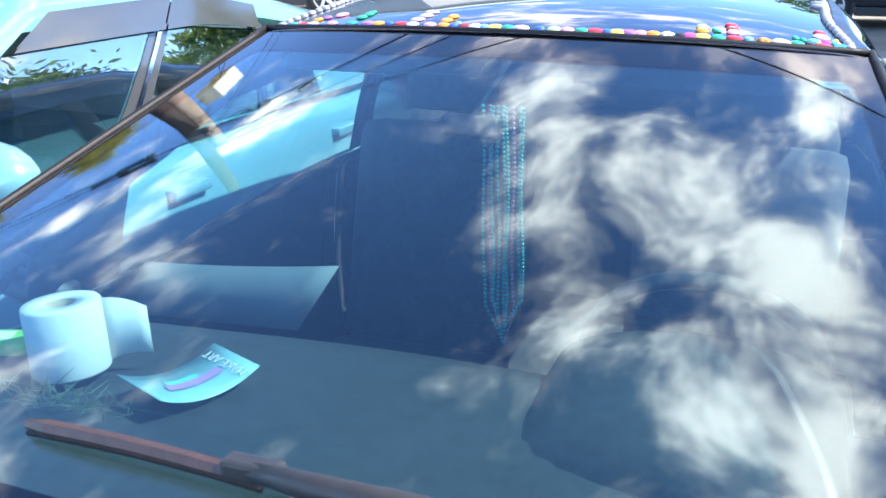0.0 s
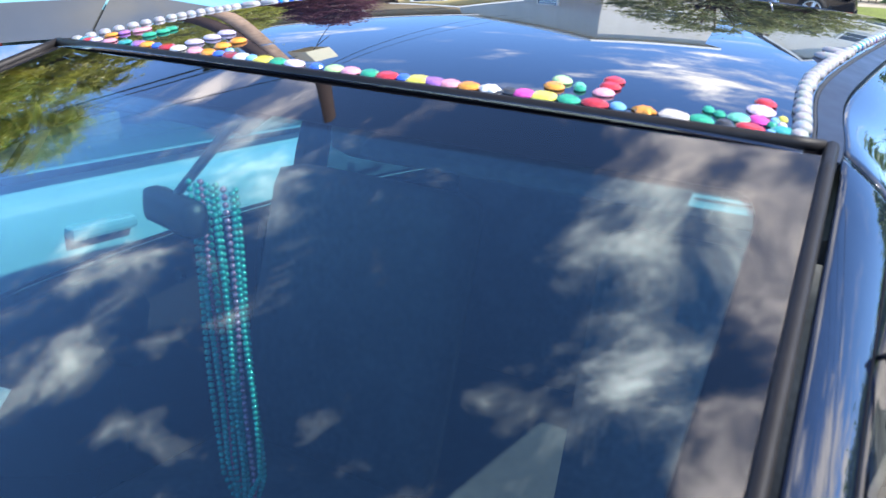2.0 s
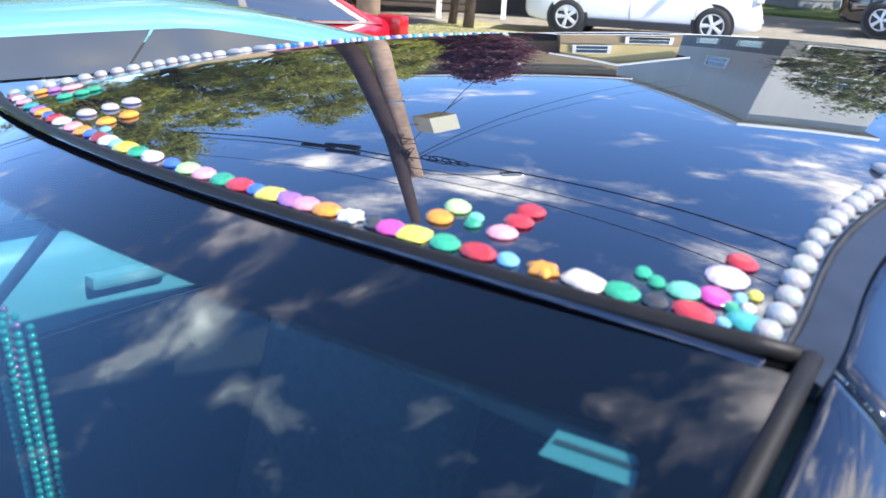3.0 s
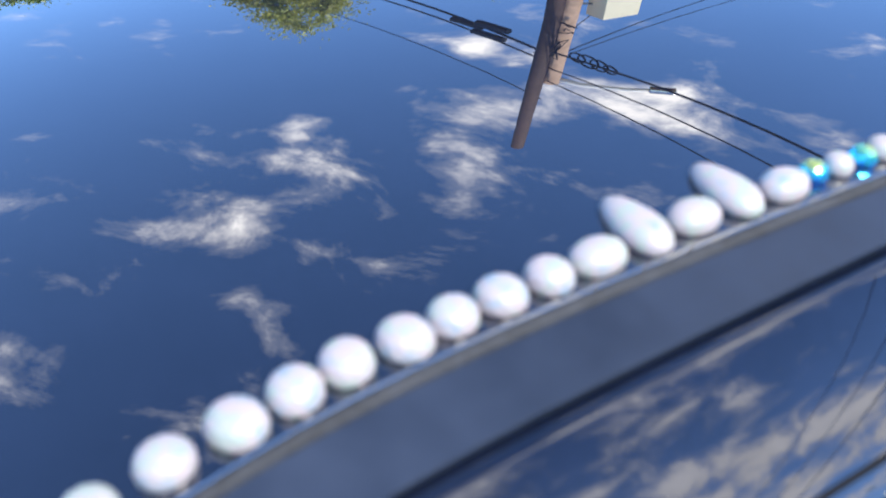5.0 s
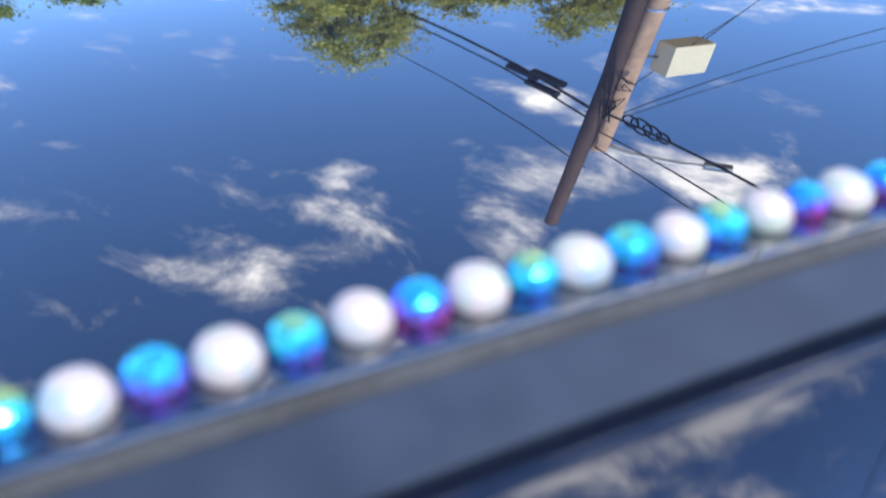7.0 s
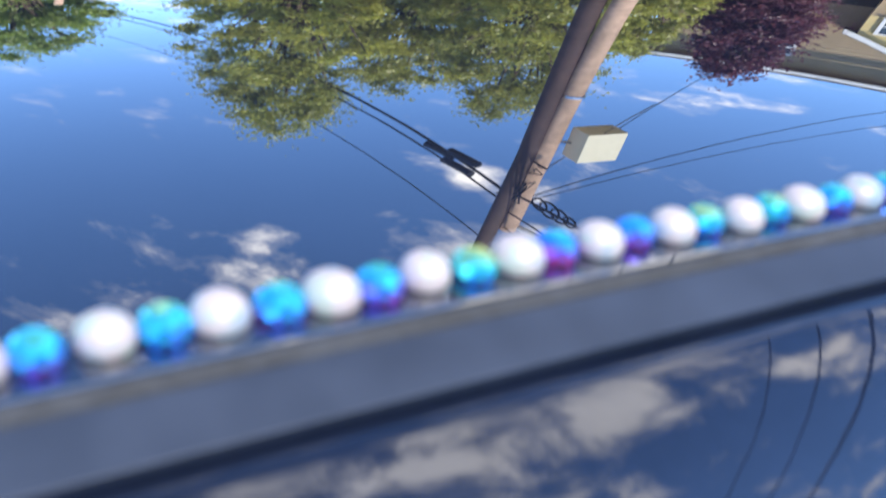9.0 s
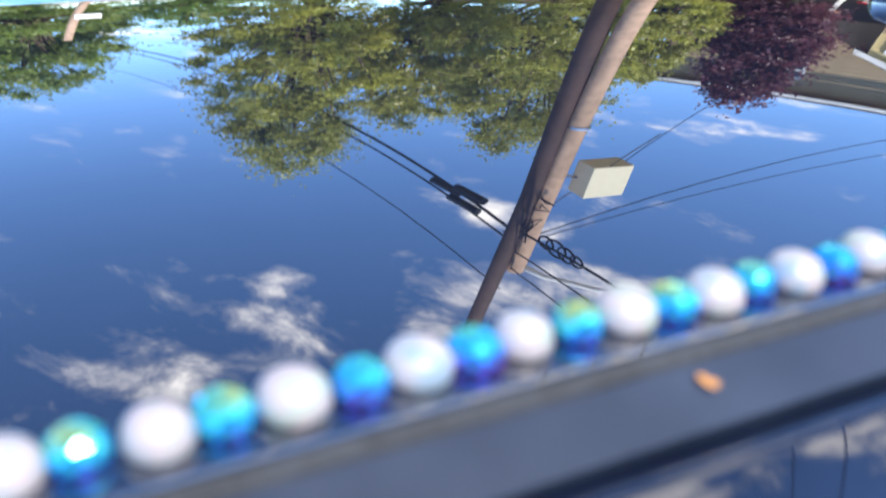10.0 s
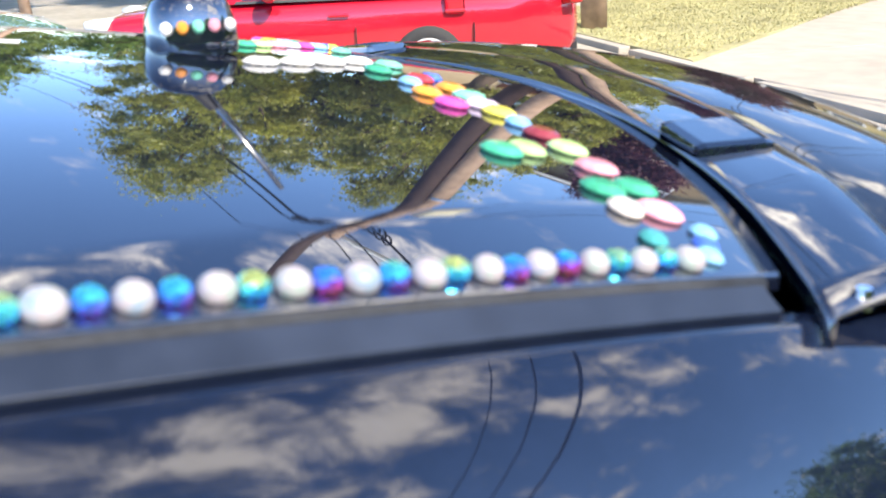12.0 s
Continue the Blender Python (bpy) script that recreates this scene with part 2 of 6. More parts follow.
def opal(name):
    """Milky crystal with faint blushes of pink, green and blue."""
    m = material(name, (0.3, 0.3, 0.31), 0.42, 0, 1.5)
    nt = m.node_tree
    b = nt.nodes["Principled BSDF"]
    info = nt.nodes.new("ShaderNodeObjectInfo")
    tc = nt.nodes.new("ShaderNodeTexCoord")
    off = nt.nodes.new("ShaderNodeVectorMath")
    off.operation = "ADD"
    nz = nt.nodes.new("ShaderNodeTexNoise")
    nz.inputs["Scale"].default_value, nz.inputs["Detail"].default_value = 120.0, 3.0
    nt.links.new(tc.outputs["Object"], off.inputs[0])
    nt.links.new(info.outputs["Random"], off.inputs[1])
    nt.links.new(off.outputs[0], nz.inputs["Vector"])
    ramp = nt.nodes.new("ShaderNodeValToRGB")
    cr = ramp.color_ramp
    stops = [(0.32, (0.17, 0.235, 0.31)), (0.43, (0.275, 0.275, 0.3)), (0.52, (0.305, 0.262, 0.285)), (0.6, (0.225, 0.285, 0.265)), (0.72, (0.29, 0.28, 0.28))]
    while len(cr.elements) < len(stops):
        cr.elements.new(0.5)
    for el, (p, c) in zip(cr.elements, stops):
        el.position, el.color = p, (*c, 1)
    nt.links.new(nz.outputs["Fac"], ramp.inputs[0])
    nt.links.new(ramp.outputs[0], b.inputs["Base Color"])
    return m


PAINT = material("navy_black_paint", (0.004, 0.006, 0.014), 0.012, 0, 2.9, var=0.25, scale=300, bump=0.004, bump_scale=7)
PAINT_SIDE = material("navy_black_side_paint", (0.004, 0.007, 0.018), 0.02, 0, 1.8, var=0.25, scale=300, bump=0.012, bump_scale=9)
SATIN = material("satin_grey_trim", (0.014, 0.022, 0.042), 0.4, 0, 1.38, var=0.3, scale=45, rough_var=0.12)
DITCH = material("dusty_grey_seal", (0.017, 0.02, 0.027), 0.6, 0, 1.4, var=0.6, scale=260, bump=0.3, bump_scale=900)
RUBBER = material("black_rubber", (0.012, 0.011, 0.012), 0.5, 0, 1.32, var=0.35, scale=60, bump=0.08, bump_scale=600)
SEAL = material("matt_black_seal", (0.006, 0.007, 0.01), 0.7, 0, 1.15, var=0.3, scale=60)
BLACK_PLASTIC = material("black_plastic", (0.02, 0.02, 0.022), 0.45, var=0.3, scale=80, bump=0.1, bump_scale=900)
CABIN = material("charcoal_cabin_plastic", (0.036, 0.04, 0.045), 0.6, var=0.3, scale=40, bump=0.02, bump_scale=500)
CLOTH = material("dark_seat_cloth", (0.055, 0.06, 0.064), 0.9, var=0.35, scale=90, bump=0.03, bump_scale=600)
WINDSHIELD = pane("windshield_glass", (0.58, 0.82, 0.83), 2.05, sheen=(1.0, 0.95, 0.97))
INNER_FACE = pane("windshield_inner_face", (1, 1, 1), 2.05, sheen=(1, 1, 1))
SIDE_GLASS = pane("side_window_glass", (0.75, 0.88, 0.87), 1.5)
# dark tint added so the bright car beyond stays hidden
TINTED = pane("darkened_rear_side_glass", (0.1, 0.12, 0.13), 1.5)
MIRROR_GLASS = pane("reflecting_side_glass", (0.55, 0.65, 0.65), 3.2)
CREAM_MATT = material("matt_cream", (0.62, 0.58, 0.4), 0.85, var=0.15, scale=30, bump=0.1, bump_scale=200)
GREY_CLOTH = material("pale_grey_seat_cloth", (0.32, 0.31, 0.3), 0.85, var=0.2, scale=40, bump=0.05, bump_scale=300)
CHROME = material("chrome", (0.8, 0.8, 0.82), 0.12, 1.0)
STEEL = material("brushed_steel", (0.6, 0.6, 0.6), 0.25, 1.0, var=0.1, scale=80)
PAPER = material("white_paper", (0.7, 0.69, 0.68), 0.8, var=0.05, scale=30, bump=0.1, bump_scale=400)
CARD_BLUE = material("printed_card", (0.22, 0.42, 0.48), 0.45, var=0.12, scale=25)
ASPHALT = material("asphalt", (0.26, 0.235, 0.195), 0.9, var=0.3, scale=6, bump=0.4, bump_scale=90)
CONCRETE = material("concrete", (0.32, 0.29, 0.25), 0.9, var=0.18, scale=4, bump=0.25, bump_scale=60)
GRASS = material("grass", (0.31, 0.29, 0.15), 0.9, var=0.45, scale=9, bump=0.8, bump_scale=120)
GRASS_FAR = material("green_grass", (0.13, 0.17, 0.035), 0.9, var=0.45, scale=9, bump=0.8, bump_scale=120)
BARK = material("bark", (0.12, 0.085, 0.06), 0.9, var=0.4, scale=14, bump=0.8, bump_scale=30)
# much darker brown than POLE_WOOD, with the same grain
OLD_WOOD = material("dark_brown_wood", (0.06, 0.035, 0.028), 0.8, var=0.4, scale=7, bump=0.5, bump_scale=26)
POLE_WOOD = material("weathered_pole_wood", (0.4, 0.27, 0.19), 0.85, var=0.4, scale=7, bump=0.5, bump_scale=26)
CABLE = material("black_cable", (0.01, 0.01, 0.011), 0.6)
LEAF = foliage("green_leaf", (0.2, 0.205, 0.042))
LEAF_OLIVE = foliage("olive_green_leaf", (0.12, 0.13, 0.05))
LEAF_GREEN = foliage("mid_green_leaf", (0.125, 0.165, 0.036))
LEAF_DARK = foliage("dark_green_leaf", (0.09, 0.14, 0.028))
LEAF_PURPLE = foliage("purple_leaf", (0.075, 0.026, 0.036))
SIDING_GREY = material("light_grey_siding", (0.5, 0.49, 0.46), 0.7, var=0.1, scale=2.5)
SIDING_BLUE = material("slate_siding", (0.16, 0.17, 0.18), 0.7, var=0.15, scale=2.5)
SIDING_YELLOW = material("yellow_siding", (0.62, 0.49, 0.22), 0.7, var=0.1, scale=2.5)
SIDING_TAN = material("tan_siding", (0.36, 0.27, 0.16), 0.75, var=0.12, scale=2.5)
STUCCO = material("beige_stucco", (0.6, 0.48, 0.33), 0.9, var=0.1, scale=8, bump=0.4, bump_scale=60)
SHINGLE = material("grey_shingles", (0.12, 0.115, 0.11), 0.9, var=0.35, scale=9, bump=0.4, bump_scale=40)
TRIM_WHITE = material("white_painted_trim", (0.78, 0.78, 0.76), 0.5, var=0.06, scale=12)
HOUSE_GLASS = material("house_window_glass", (0.03, 0.035, 0.04), 0.06, 0, 1.6)
CAR_GLASS = material("tinted_car_glass", (0.012, 0.014, 0.016), 0.03, 0, 2.6)
TYRE = material("tyre_rubber", (0.02, 0.02, 0.021), 0.8, var=0.3, scale=40, bump=0.2, bump_scale=120)
RIM = material("alloy_rim", (0.7, 0.71, 0.73), 0.3, 0.4, var=0.1, scale=20)
RED_LENS = material("red_lens", (0.45, 0.01, 0.012), 0.12, 0, 1.6)
CLEAR_LENS = material("clear_lens", (0.6, 0.62, 0.65), 0.1, 0.3, 1.6)
P_WHITE = material("white_car_paint", (0.78, 0.78, 0.77), 0.18, 0, 1.5, coat=0.8, var=0.03, scale=5)
P_DARK = material("dark_brown_black_car_paint", (0.018, 0.015, 0.018), 0.1, 0.2, 1.7, coat=0.8, var=0.1, scale=5)
P_BLACK = material("black_blue_car_paint", (0.008, 0.01, 0.016), 0.1, 0.1, 1.7, coat=0.8, var=0.1, scale=5)
P_RED = material("red_car_paint", (0.4, 0.008, 0.022), 0.18, 0.1, 1.6, coat=0.8, var=0.06, scale=5)
P_AQUA = material("light_blue_car_paint", (0.11, 0.28, 0.345), 0.2, 0.0, 1.6, coat=1.0, var=0.04, scale=5)
GUARD = material("smoked_rain_guard", (0.05, 0.054, 0.058), 0.09, 0, 1.6, var=0.1, scale=10)

GEM_COLORS = {
    "red": (0.55, 0.012, 0.03), "orange": (0.85, 0.32, 0.02), "green": (0.01, 0.36, 0.2), "lime": (0.45, 0.72, 0.28), "yellow": (0.75, 0.68, 0.08),
    "blue": (0.02, 0.12, 0.62), "sky": (0.2, 0.52, 0.85), "pink": (0.85, 0.33, 0.42), "magenta": (0.68, 0.05, 0.36), "purple": (0.38, 0.14, 0.48),
    "lilac": (0.72, 0.6, 0.78), "white": (0.75, 0.75, 0.74), "teal": (0.02, 0.33, 0.33), "black": (0.02, 0.02, 0.025), "maroon": (0.25, 0.01, 0.03),
    "cream": (0.7, 0.62, 0.55), "mint": (0.15, 0.6, 0.42)}
GEM = {k: material("acrylic_" + k, tuple(0.74 * v + 0.03 for v in c), 0.06, 0, 1.6, var=0.5, scale=170, spread=0.3) for k, c in GEM_COLORS.items()}
PEARL = opal("white_opal_rhinestone")
AURORA = aurora("aurora_rhinestone")
BEAD_TEAL = material("metallic_teal_bead", (0.02, 0.34, 0.28), 0.22, 0.3, 1.6)
BEAD_PINK = material("metallic_pink_bead", (0.5, 0.25, 0.35), 0.2, 0.6, 1.6)

# ---- mesh helpers ----


def mesh_of(bm, name):
    me = bpy.data.meshes.new(name)
    bm.to_mesh(me)
    bm.free()
    return me


def part(name, bm, mat, parent, label="", smooth=False):
    """Links a bmesh as one mesh object under a thing or a part."""
    me = bm if isinstance(bm, bpy.types.Mesh) else mesh_of(bm, name)
    if not len(me.materials):
        for mm in (mat if isinstance(mat, (list, tuple)) else [mat]):
            me.materials.append(mm)
    if smooth:
        me.polygons.foreach_set("use_smooth", [True] * len(me.polygons))
    ob = new(name, me)
    ob.parent = parent
    if label:
        tagged(ob, label)
    return ob


def thing(name, label, category, m=None, group="", kind=""):
    ob = new(name)
    ob.empty_display_size = 0.1
    if m is not None:
        ob.matrix_basis = m
    return tagged(ob, label, category, group, kind)


def box(bm, x0, x1, y0, y1, z0, z1, bevel=0.0, m=None):
    r = bmesh.ops.create_cube(bm, size=1, matrix=Matrix.Translation(((x0 + x1) / 2, (y0 + y1) / 2, (z0 + z1) / 2)) @ Matrix.Diagonal((x1 - x0, y1 - y0, z1 - z0, 1)))
    vs = r["verts"]
    if bevel > 0:
        es = list({e for v in vs for e in v.link_edges})
        g = bmesh.ops.bevel(bm, geom=es, offset=bevel, segments=2, affect="EDGES", profile=0.6)
        vs = [v for v in g["verts"]] + [v for v in vs if v.is_valid]
    if m is not None:
        bmesh.ops.transform(bm, matrix=m, verts=list({v for v in vs if v.is_valid}))
    return bm


def boxed(*a, **k):
    return box(bmesh.new(), *a, **k)


def rod(bm, a, b, r0, r1=None, seg=10, caps=True):
    a, b = Vector(a), Vector(b)
    r1 = r0 if r1 is None else r1
    m = Matrix.Translation((a + b) / 2) @ (b - a).to_track_quat("Z", "Y").to_matrix().to_4x4()
    bmesh.ops.create_cone(bm, cap_ends=caps, segments=seg, radius1=r0, radius2=r1, depth=(b - a).length, matrix=m)
    return bm


def tube(bm, pts, radius, seg=8):
    """A round bar along a line of points; radius may be one number or one for each point."""
    pts = [Vector(p) for p in pts]
    rings = []
    for i, p in enumerate(pts):
        d = (pts[min(i + 1, len(pts) - 1)] - pts[max(i - 1, 0)]).normalized()
        side = d.cross(Vector((0, 0, 1)))
        if side.length < 1e-3:
            side = Vector((1, 0, 0))
        side.normalize()
        up = side.cross(d)
        r = radius[i] if isinstance(radius, (list, tuple)) else radius
        rings.append([bm.verts.new(p + side * math.cos(2 * math.pi * k / seg) * r + up * math.sin(2 * math.pi * k / seg) * r) for k in range(seg)])
    for a, b in zip(rings, rings[1:]):
        for k in range(seg):
            bm.faces.new((a[k], a[(k + 1) % seg], b[(k + 1) % seg], b[k]))
    bm.faces.new(rings[0][::-1])
    bm.faces.new(rings[-1])
    return bm


def sheet(rows, bm=None, close=False):
    """A surface through rows of points."""
    bm = bm or bmesh.new()
    vs = [[bm.verts.new(p) for p in row] for row in rows]
    for a, b in zip(vs, vs[1:]):
        n = len(a)
        for i in range(n if close else n - 1):
            bm.faces.new((a[i], a[(i + 1) % n], b[(i + 1) % n], b[i]))
    return bm


def slab(rows, depth):
    """A curved sheet with a thickness below it."""
    bm = sheet(rows)
    bmesh.ops.recalc_face_normals(bm, faces=bm.faces)
    up = sum((f.normal.z for f in bm.faces))
    if up < 0:
        bmesh.ops.reverse_faces(bm, faces=bm.faces)
    bmesh.ops.solidify(bm, geom=bm.faces[:], thickness=abs(depth))
    return bm


def lerp(a, b, t):
    return a + (b - a) * t


# ---- the roof of the decorated car: its height at x, y, and the line of the side gems ----
ROOF_LEN = 1.7925


def ease(a):
    a = min(max(a, 0.0), 1.0)
    return a * a * (3 - 2 * a)


def fold(x, y):
    """The shoulder that breaks the roof's surface along its sides towards the back."""
    d = abs(x) - row_x(y) + 0.01 + 0.043 * ease((y - 1.35) / 0.5)
    return 0.5 * (d + math.sqrt(d * d + 0.0025 ** 2)) * ease((y - 1.3) / 0.3)


def roof_z(x, y):
    u = (y - ROOF_LEN / 2) / (ROOF_LEN / 2)
    along = 1.49128 - 0.01319 * u - 0.04321 * u ** 2 + 0.00324 * u ** 3 - 0.02084 * u ** 4 + 0.00468 * u ** 5
    across = 0.13986 + 0.01099 * u + 0.01413 * u ** 2 + 0.01511 * u ** 3
    return along - across * x * x - 0.0946 * x ** 4 - 0.08561 * fold(x, y)


def row_x(y):
    return 0.4903 - 0.0611 * (max(y, 0) / ROOF_LEN) ** 2 + 0.042 * math.exp(-(max(y, 0) / 0.13) ** 2)

# ---- the decorated car ----
car = thing("car", "glossy navy-black hatchback with a gem-edged roof, parked on the street", "car")
EDGE = 0.0105
ROOF_BACK = 1.852


def back_y(x):
    """The rear edge of the roof, bowed backwards in the middle."""
    return 1.972 - 0.55 * x * x


def roof_front(x):
    return -0.095 + 0.33 * x * x


def roof_point(s, v):
    f = roof_front(0.52 * s)
    y = lerp(f, back_y(0.445 * s), v)
    x = s * (row_x(y) + EDGE)
    return x, y, roof_z(x, y)


NX, NY = 150, 150
cols = [-1, -0.997, -0.99] + [-0.98 + 1.96 * i / NX for i in range(NX + 1)] + [0.99, 0.997, 1]
rows = []
for j in range(NY + 1):
    line = [roof_point(s, j / NY) for s in cols]
    e = 0.0004
    line = [(line[0][0] - e, line[0][1], line[0][2] - 0.0006), *line, (line[-1][0] + e, line[-1][1], line[-1][2] - 0.0006)]
    line = [(line[0][0] - 0.0001, line[0][1], line[0][2] - 0.007), *line, (line[-1][0] + 0.0001, line[-1][1], line[-1][2] - 0.007)]
    rows.append(line)
roof = part("roof", slab(rows, -0.003), PAINT, car, "mirror-glossy navy-black roof panel with glued gems", True)


def crisp(ob, up=0.8):
    """Keeps the folds of a panel sharp: only its upward faces are smooth."""
    for f in ob.data.polygons:
        f.use_smooth = abs(f.normal.z) > up
    return ob


crisp(roof, 0.75)


def widen(y):
    """The moulding is broader towards the windshield."""
    return 0.0135 * (1 - ease((y - 0.2) / 0.6)) - 0.0025


def rail_row(prof, side, y):
    bx = row_x(y) + EDGE
    bz = roof_z(bx, min(max(y, -0.05), 1.95))
    return [Vector((side * (bx + dx + (widen(y) if dx > 0.01 else 0.0)), y, bz + dz)) for dx, dz in prof]


def rail_strip(name, prof, mat, side, y0, y1, label="", n=48, thick=-0.003):
    """A strip that follows the edge of the roof, from a profile of offsets outwards and down."""
    rr = [rail_row(prof, side, lerp(y0, y1, j / n)) for j in range(n + 1)]
    return part(name, slab(rr, thick) if thick else sheet(rr), mat, car, label, True)


MOULD = [(0.0048, -0.014), (0.0049, -0.0034), (0.0196, -0.0107), (0.0198, -0.0111), (0.017, -0.02)]
# the panel over the doors rolls over from nearly level to upright
RAIL = [(0.0202, -0.021), (0.0203, -0.0122)]
for k_ in range(1, 25):
    a_ = radians(27 + 53 * (k_ / 24) ** 0.9)
    RAIL.append((RAIL[-1][0] + 0.0077 * math.cos(a_), RAIL[-1][1] - 0.0077 * math.sin(a_)))
SEAM = [(RAIL[9][0] - 0.0008, RAIL[9][1] + 0.0011), (RAIL[9][0] + 0.0010, RAIL[9][1] - 0.0008)]
GLASS_IN = [(0.124, -0.158), (0.15, -0.24), (0.175, -0.33), (0.20, -0.45)]
DOOR = [(0.195, -0.45), (0.242, -0.47), (0.27, -0.52), (0.28, -0.62), (0.29, -0.8), (0.28, -0.95), (0.24, -1.13), (0.20, -1.15)]
for sd_ in (1, -1):
    crisp(rail_strip("ditch_seal", [(0.0006, -0.014), (0.0006, -0.0004), (0.0018, -0.0006), (0.0032, -0.0016), (0.0042, -0.0034), (0.0046, -0.0075)], DITCH, sd_, 0.0, ROOF_BACK, "dusty grey rubber seal along the roof edge", thick=-0.0003), 0.3)
    crisp(rail_strip("ditch_moulding", MOULD, SATIN, sd_, 0.012, ROOF_BACK - 0.004, "satin grey roof ditch moulding", n=120), 2.0)
    crisp(rail_strip("roof_rail_panel", RAIL, PAINT_SIDE, sd_, 0.03, ROOF_BACK + 0.27, "glossy navy-black panel over the doors", n=90), 0.1)
    rail_strip("door_seam", SEAM, SEAL, sd_, 0.03, 1.2, "dark shut line of the doors", thick=0)
    for nm, a, b in (("front_window", -0.28, 0.68), ("rear_window", 0.76, 1.72)):
        g = rail_strip(nm, GLASS_IN, SIDE_GLASS if nm == "front_window" else TINTED, sd_, a, b, n=12, thick=0)
        g.visible_shadow = False
        rail_strip("window_sill", [(0.196, -0.447), (0.203, -0.443), (0.215, -0.452)], RUBBER, sd_, a, b, n=12)
    rail_strip("window_post", [(a, b + 0.004) for a, b in GLASS_IN], BLACK_PLASTIC, sd_, 0.665, 0.775, n=3)
    rail_strip("rear_post", [(a, b + 0.004) for a, b in GLASS_IN], PAINT_SIDE, sd_, 1.715, 2.3, n=8)
    rail_strip("mirror_post", [(a, b + 0.004) for a, b in GLASS_IN[1:]], BLACK_PLASTIC, sd_, -0.52, -0.27, n=4)
    for nm, a, b in (("front_door", -0.7, 0.72), ("rear_door", 0.728, 1.70), ("rear_wing", 1.708, 2.42), ("front_wing", -1.95, -0.708)):
        d = rail_strip(nm, DOOR, PAINT_SIDE, sd_, a, b, n=16)
        if "door" in nm:
            h = tube(bmesh.new(), [(sd_ * (row_x(b - 0.25) + EDGE + k), b - 0.3 + t, 0.86 + 0.004 * math.sin(t * 20)) for k, t in ((0.272, 0.0), (0.312, 0.02), (0.314, 0.1), (0.312, 0.16), (0.274, 0.19))], 0.011, 8)
            part("door_handle", h, PAINT_SIDE, d, "painted pull handle", True)


# windshield
def ws_top(s):
    return Vector((0.56 * s, -0.102 + 0.102 * s * s, 1.404 - 0.019 * s * s))


def ws_bot(s):
    return Vector((0.745 * s, -1.17 + 0.07 * s * s, 1.012 - 0.012 * s * s))


def ws(s, v, lift=0.0):
    p = ws_top(s).lerp(ws_bot(s), v)
    p += Vector((0, -0.34, 0.94)) * (0.009 * math.sin(math.pi * v) * max(0.0, 1 - s ** 4)) + Vector((0, 0.35, 0.94)) * lift
    return p


windshield = part("windshield", sheet([[ws(1 - 2 * i / 40, j / 30) for i in range(41)] for j in range(31)]), WINDSHIELD, car, "clear sloping windshield mirroring clouds", True)
FRIT = material("black_glass_border", (0.002, 0.002, 0.003), 0.9, 0, 1.1)
part("inner_face", sheet([[ws(1 - 2 * i / 40, j / 30, -0.006) for i in range(41)] for j in range(31)]), INNER_FACE, windshield, "", True)


def border_loop(a, v0, v1, r, steps=8, side=24):
    """A loop round the glass, a half wide, from v0 to v1, its corners rounded by r."""
    loop = []
    for cx, cv, a0 in ((a - r, v0 + r, -90), (a - r, v1 - r, 0), (-a + r, v1 - r, 90), (-a + r, v0 + r, 180)):
        loop += [(cx + r * math.cos(radians(a0 + 90 * k / steps)), cv + r * math.sin(radians(a0 + 90 * k / steps))) for k in range(steps + 1)]
    full = []
    for (s0, b0), (s1, b1) in zip(loop, loop[1:] + loop[:1]):
        n_ = max(1, int(side * max(abs(s1 - s0), abs(b1 - b0))))
        full += [(lerp(s0, s1, k / n_), lerp(b0, b1, k / n_)) for k in range(n_)]
    return full


inside = border_loop(0.935, 0.068, 0.93, 0.045)
outside = [(min(max(a * 1.6, -1.012), 1.012) if abs(a) > 0.8895 else a, -0.014 if v < 0.1135 else 1.0 if v > 0.8845 else v) for a, v in inside]
frit = sheet([[ws(a, v, -0.002) for a, v in loop] for loop in ([outside, [(lerp(a, c, 0.5), lerp(b, d, 0.5)) for (a, b), (c, d) in zip(outside, inside)], inside])], close=True)
part("glass_border", frit, FRIT, windshield, "black printed border of the glass", True)
part("top_seal", tube(bmesh.new(), [ws(-1 + 2 * i / 40, -0.012, 0.002) for i in range(41)], 0.0062, 12), RUBBER, car, "rounded black rubber seal", True)
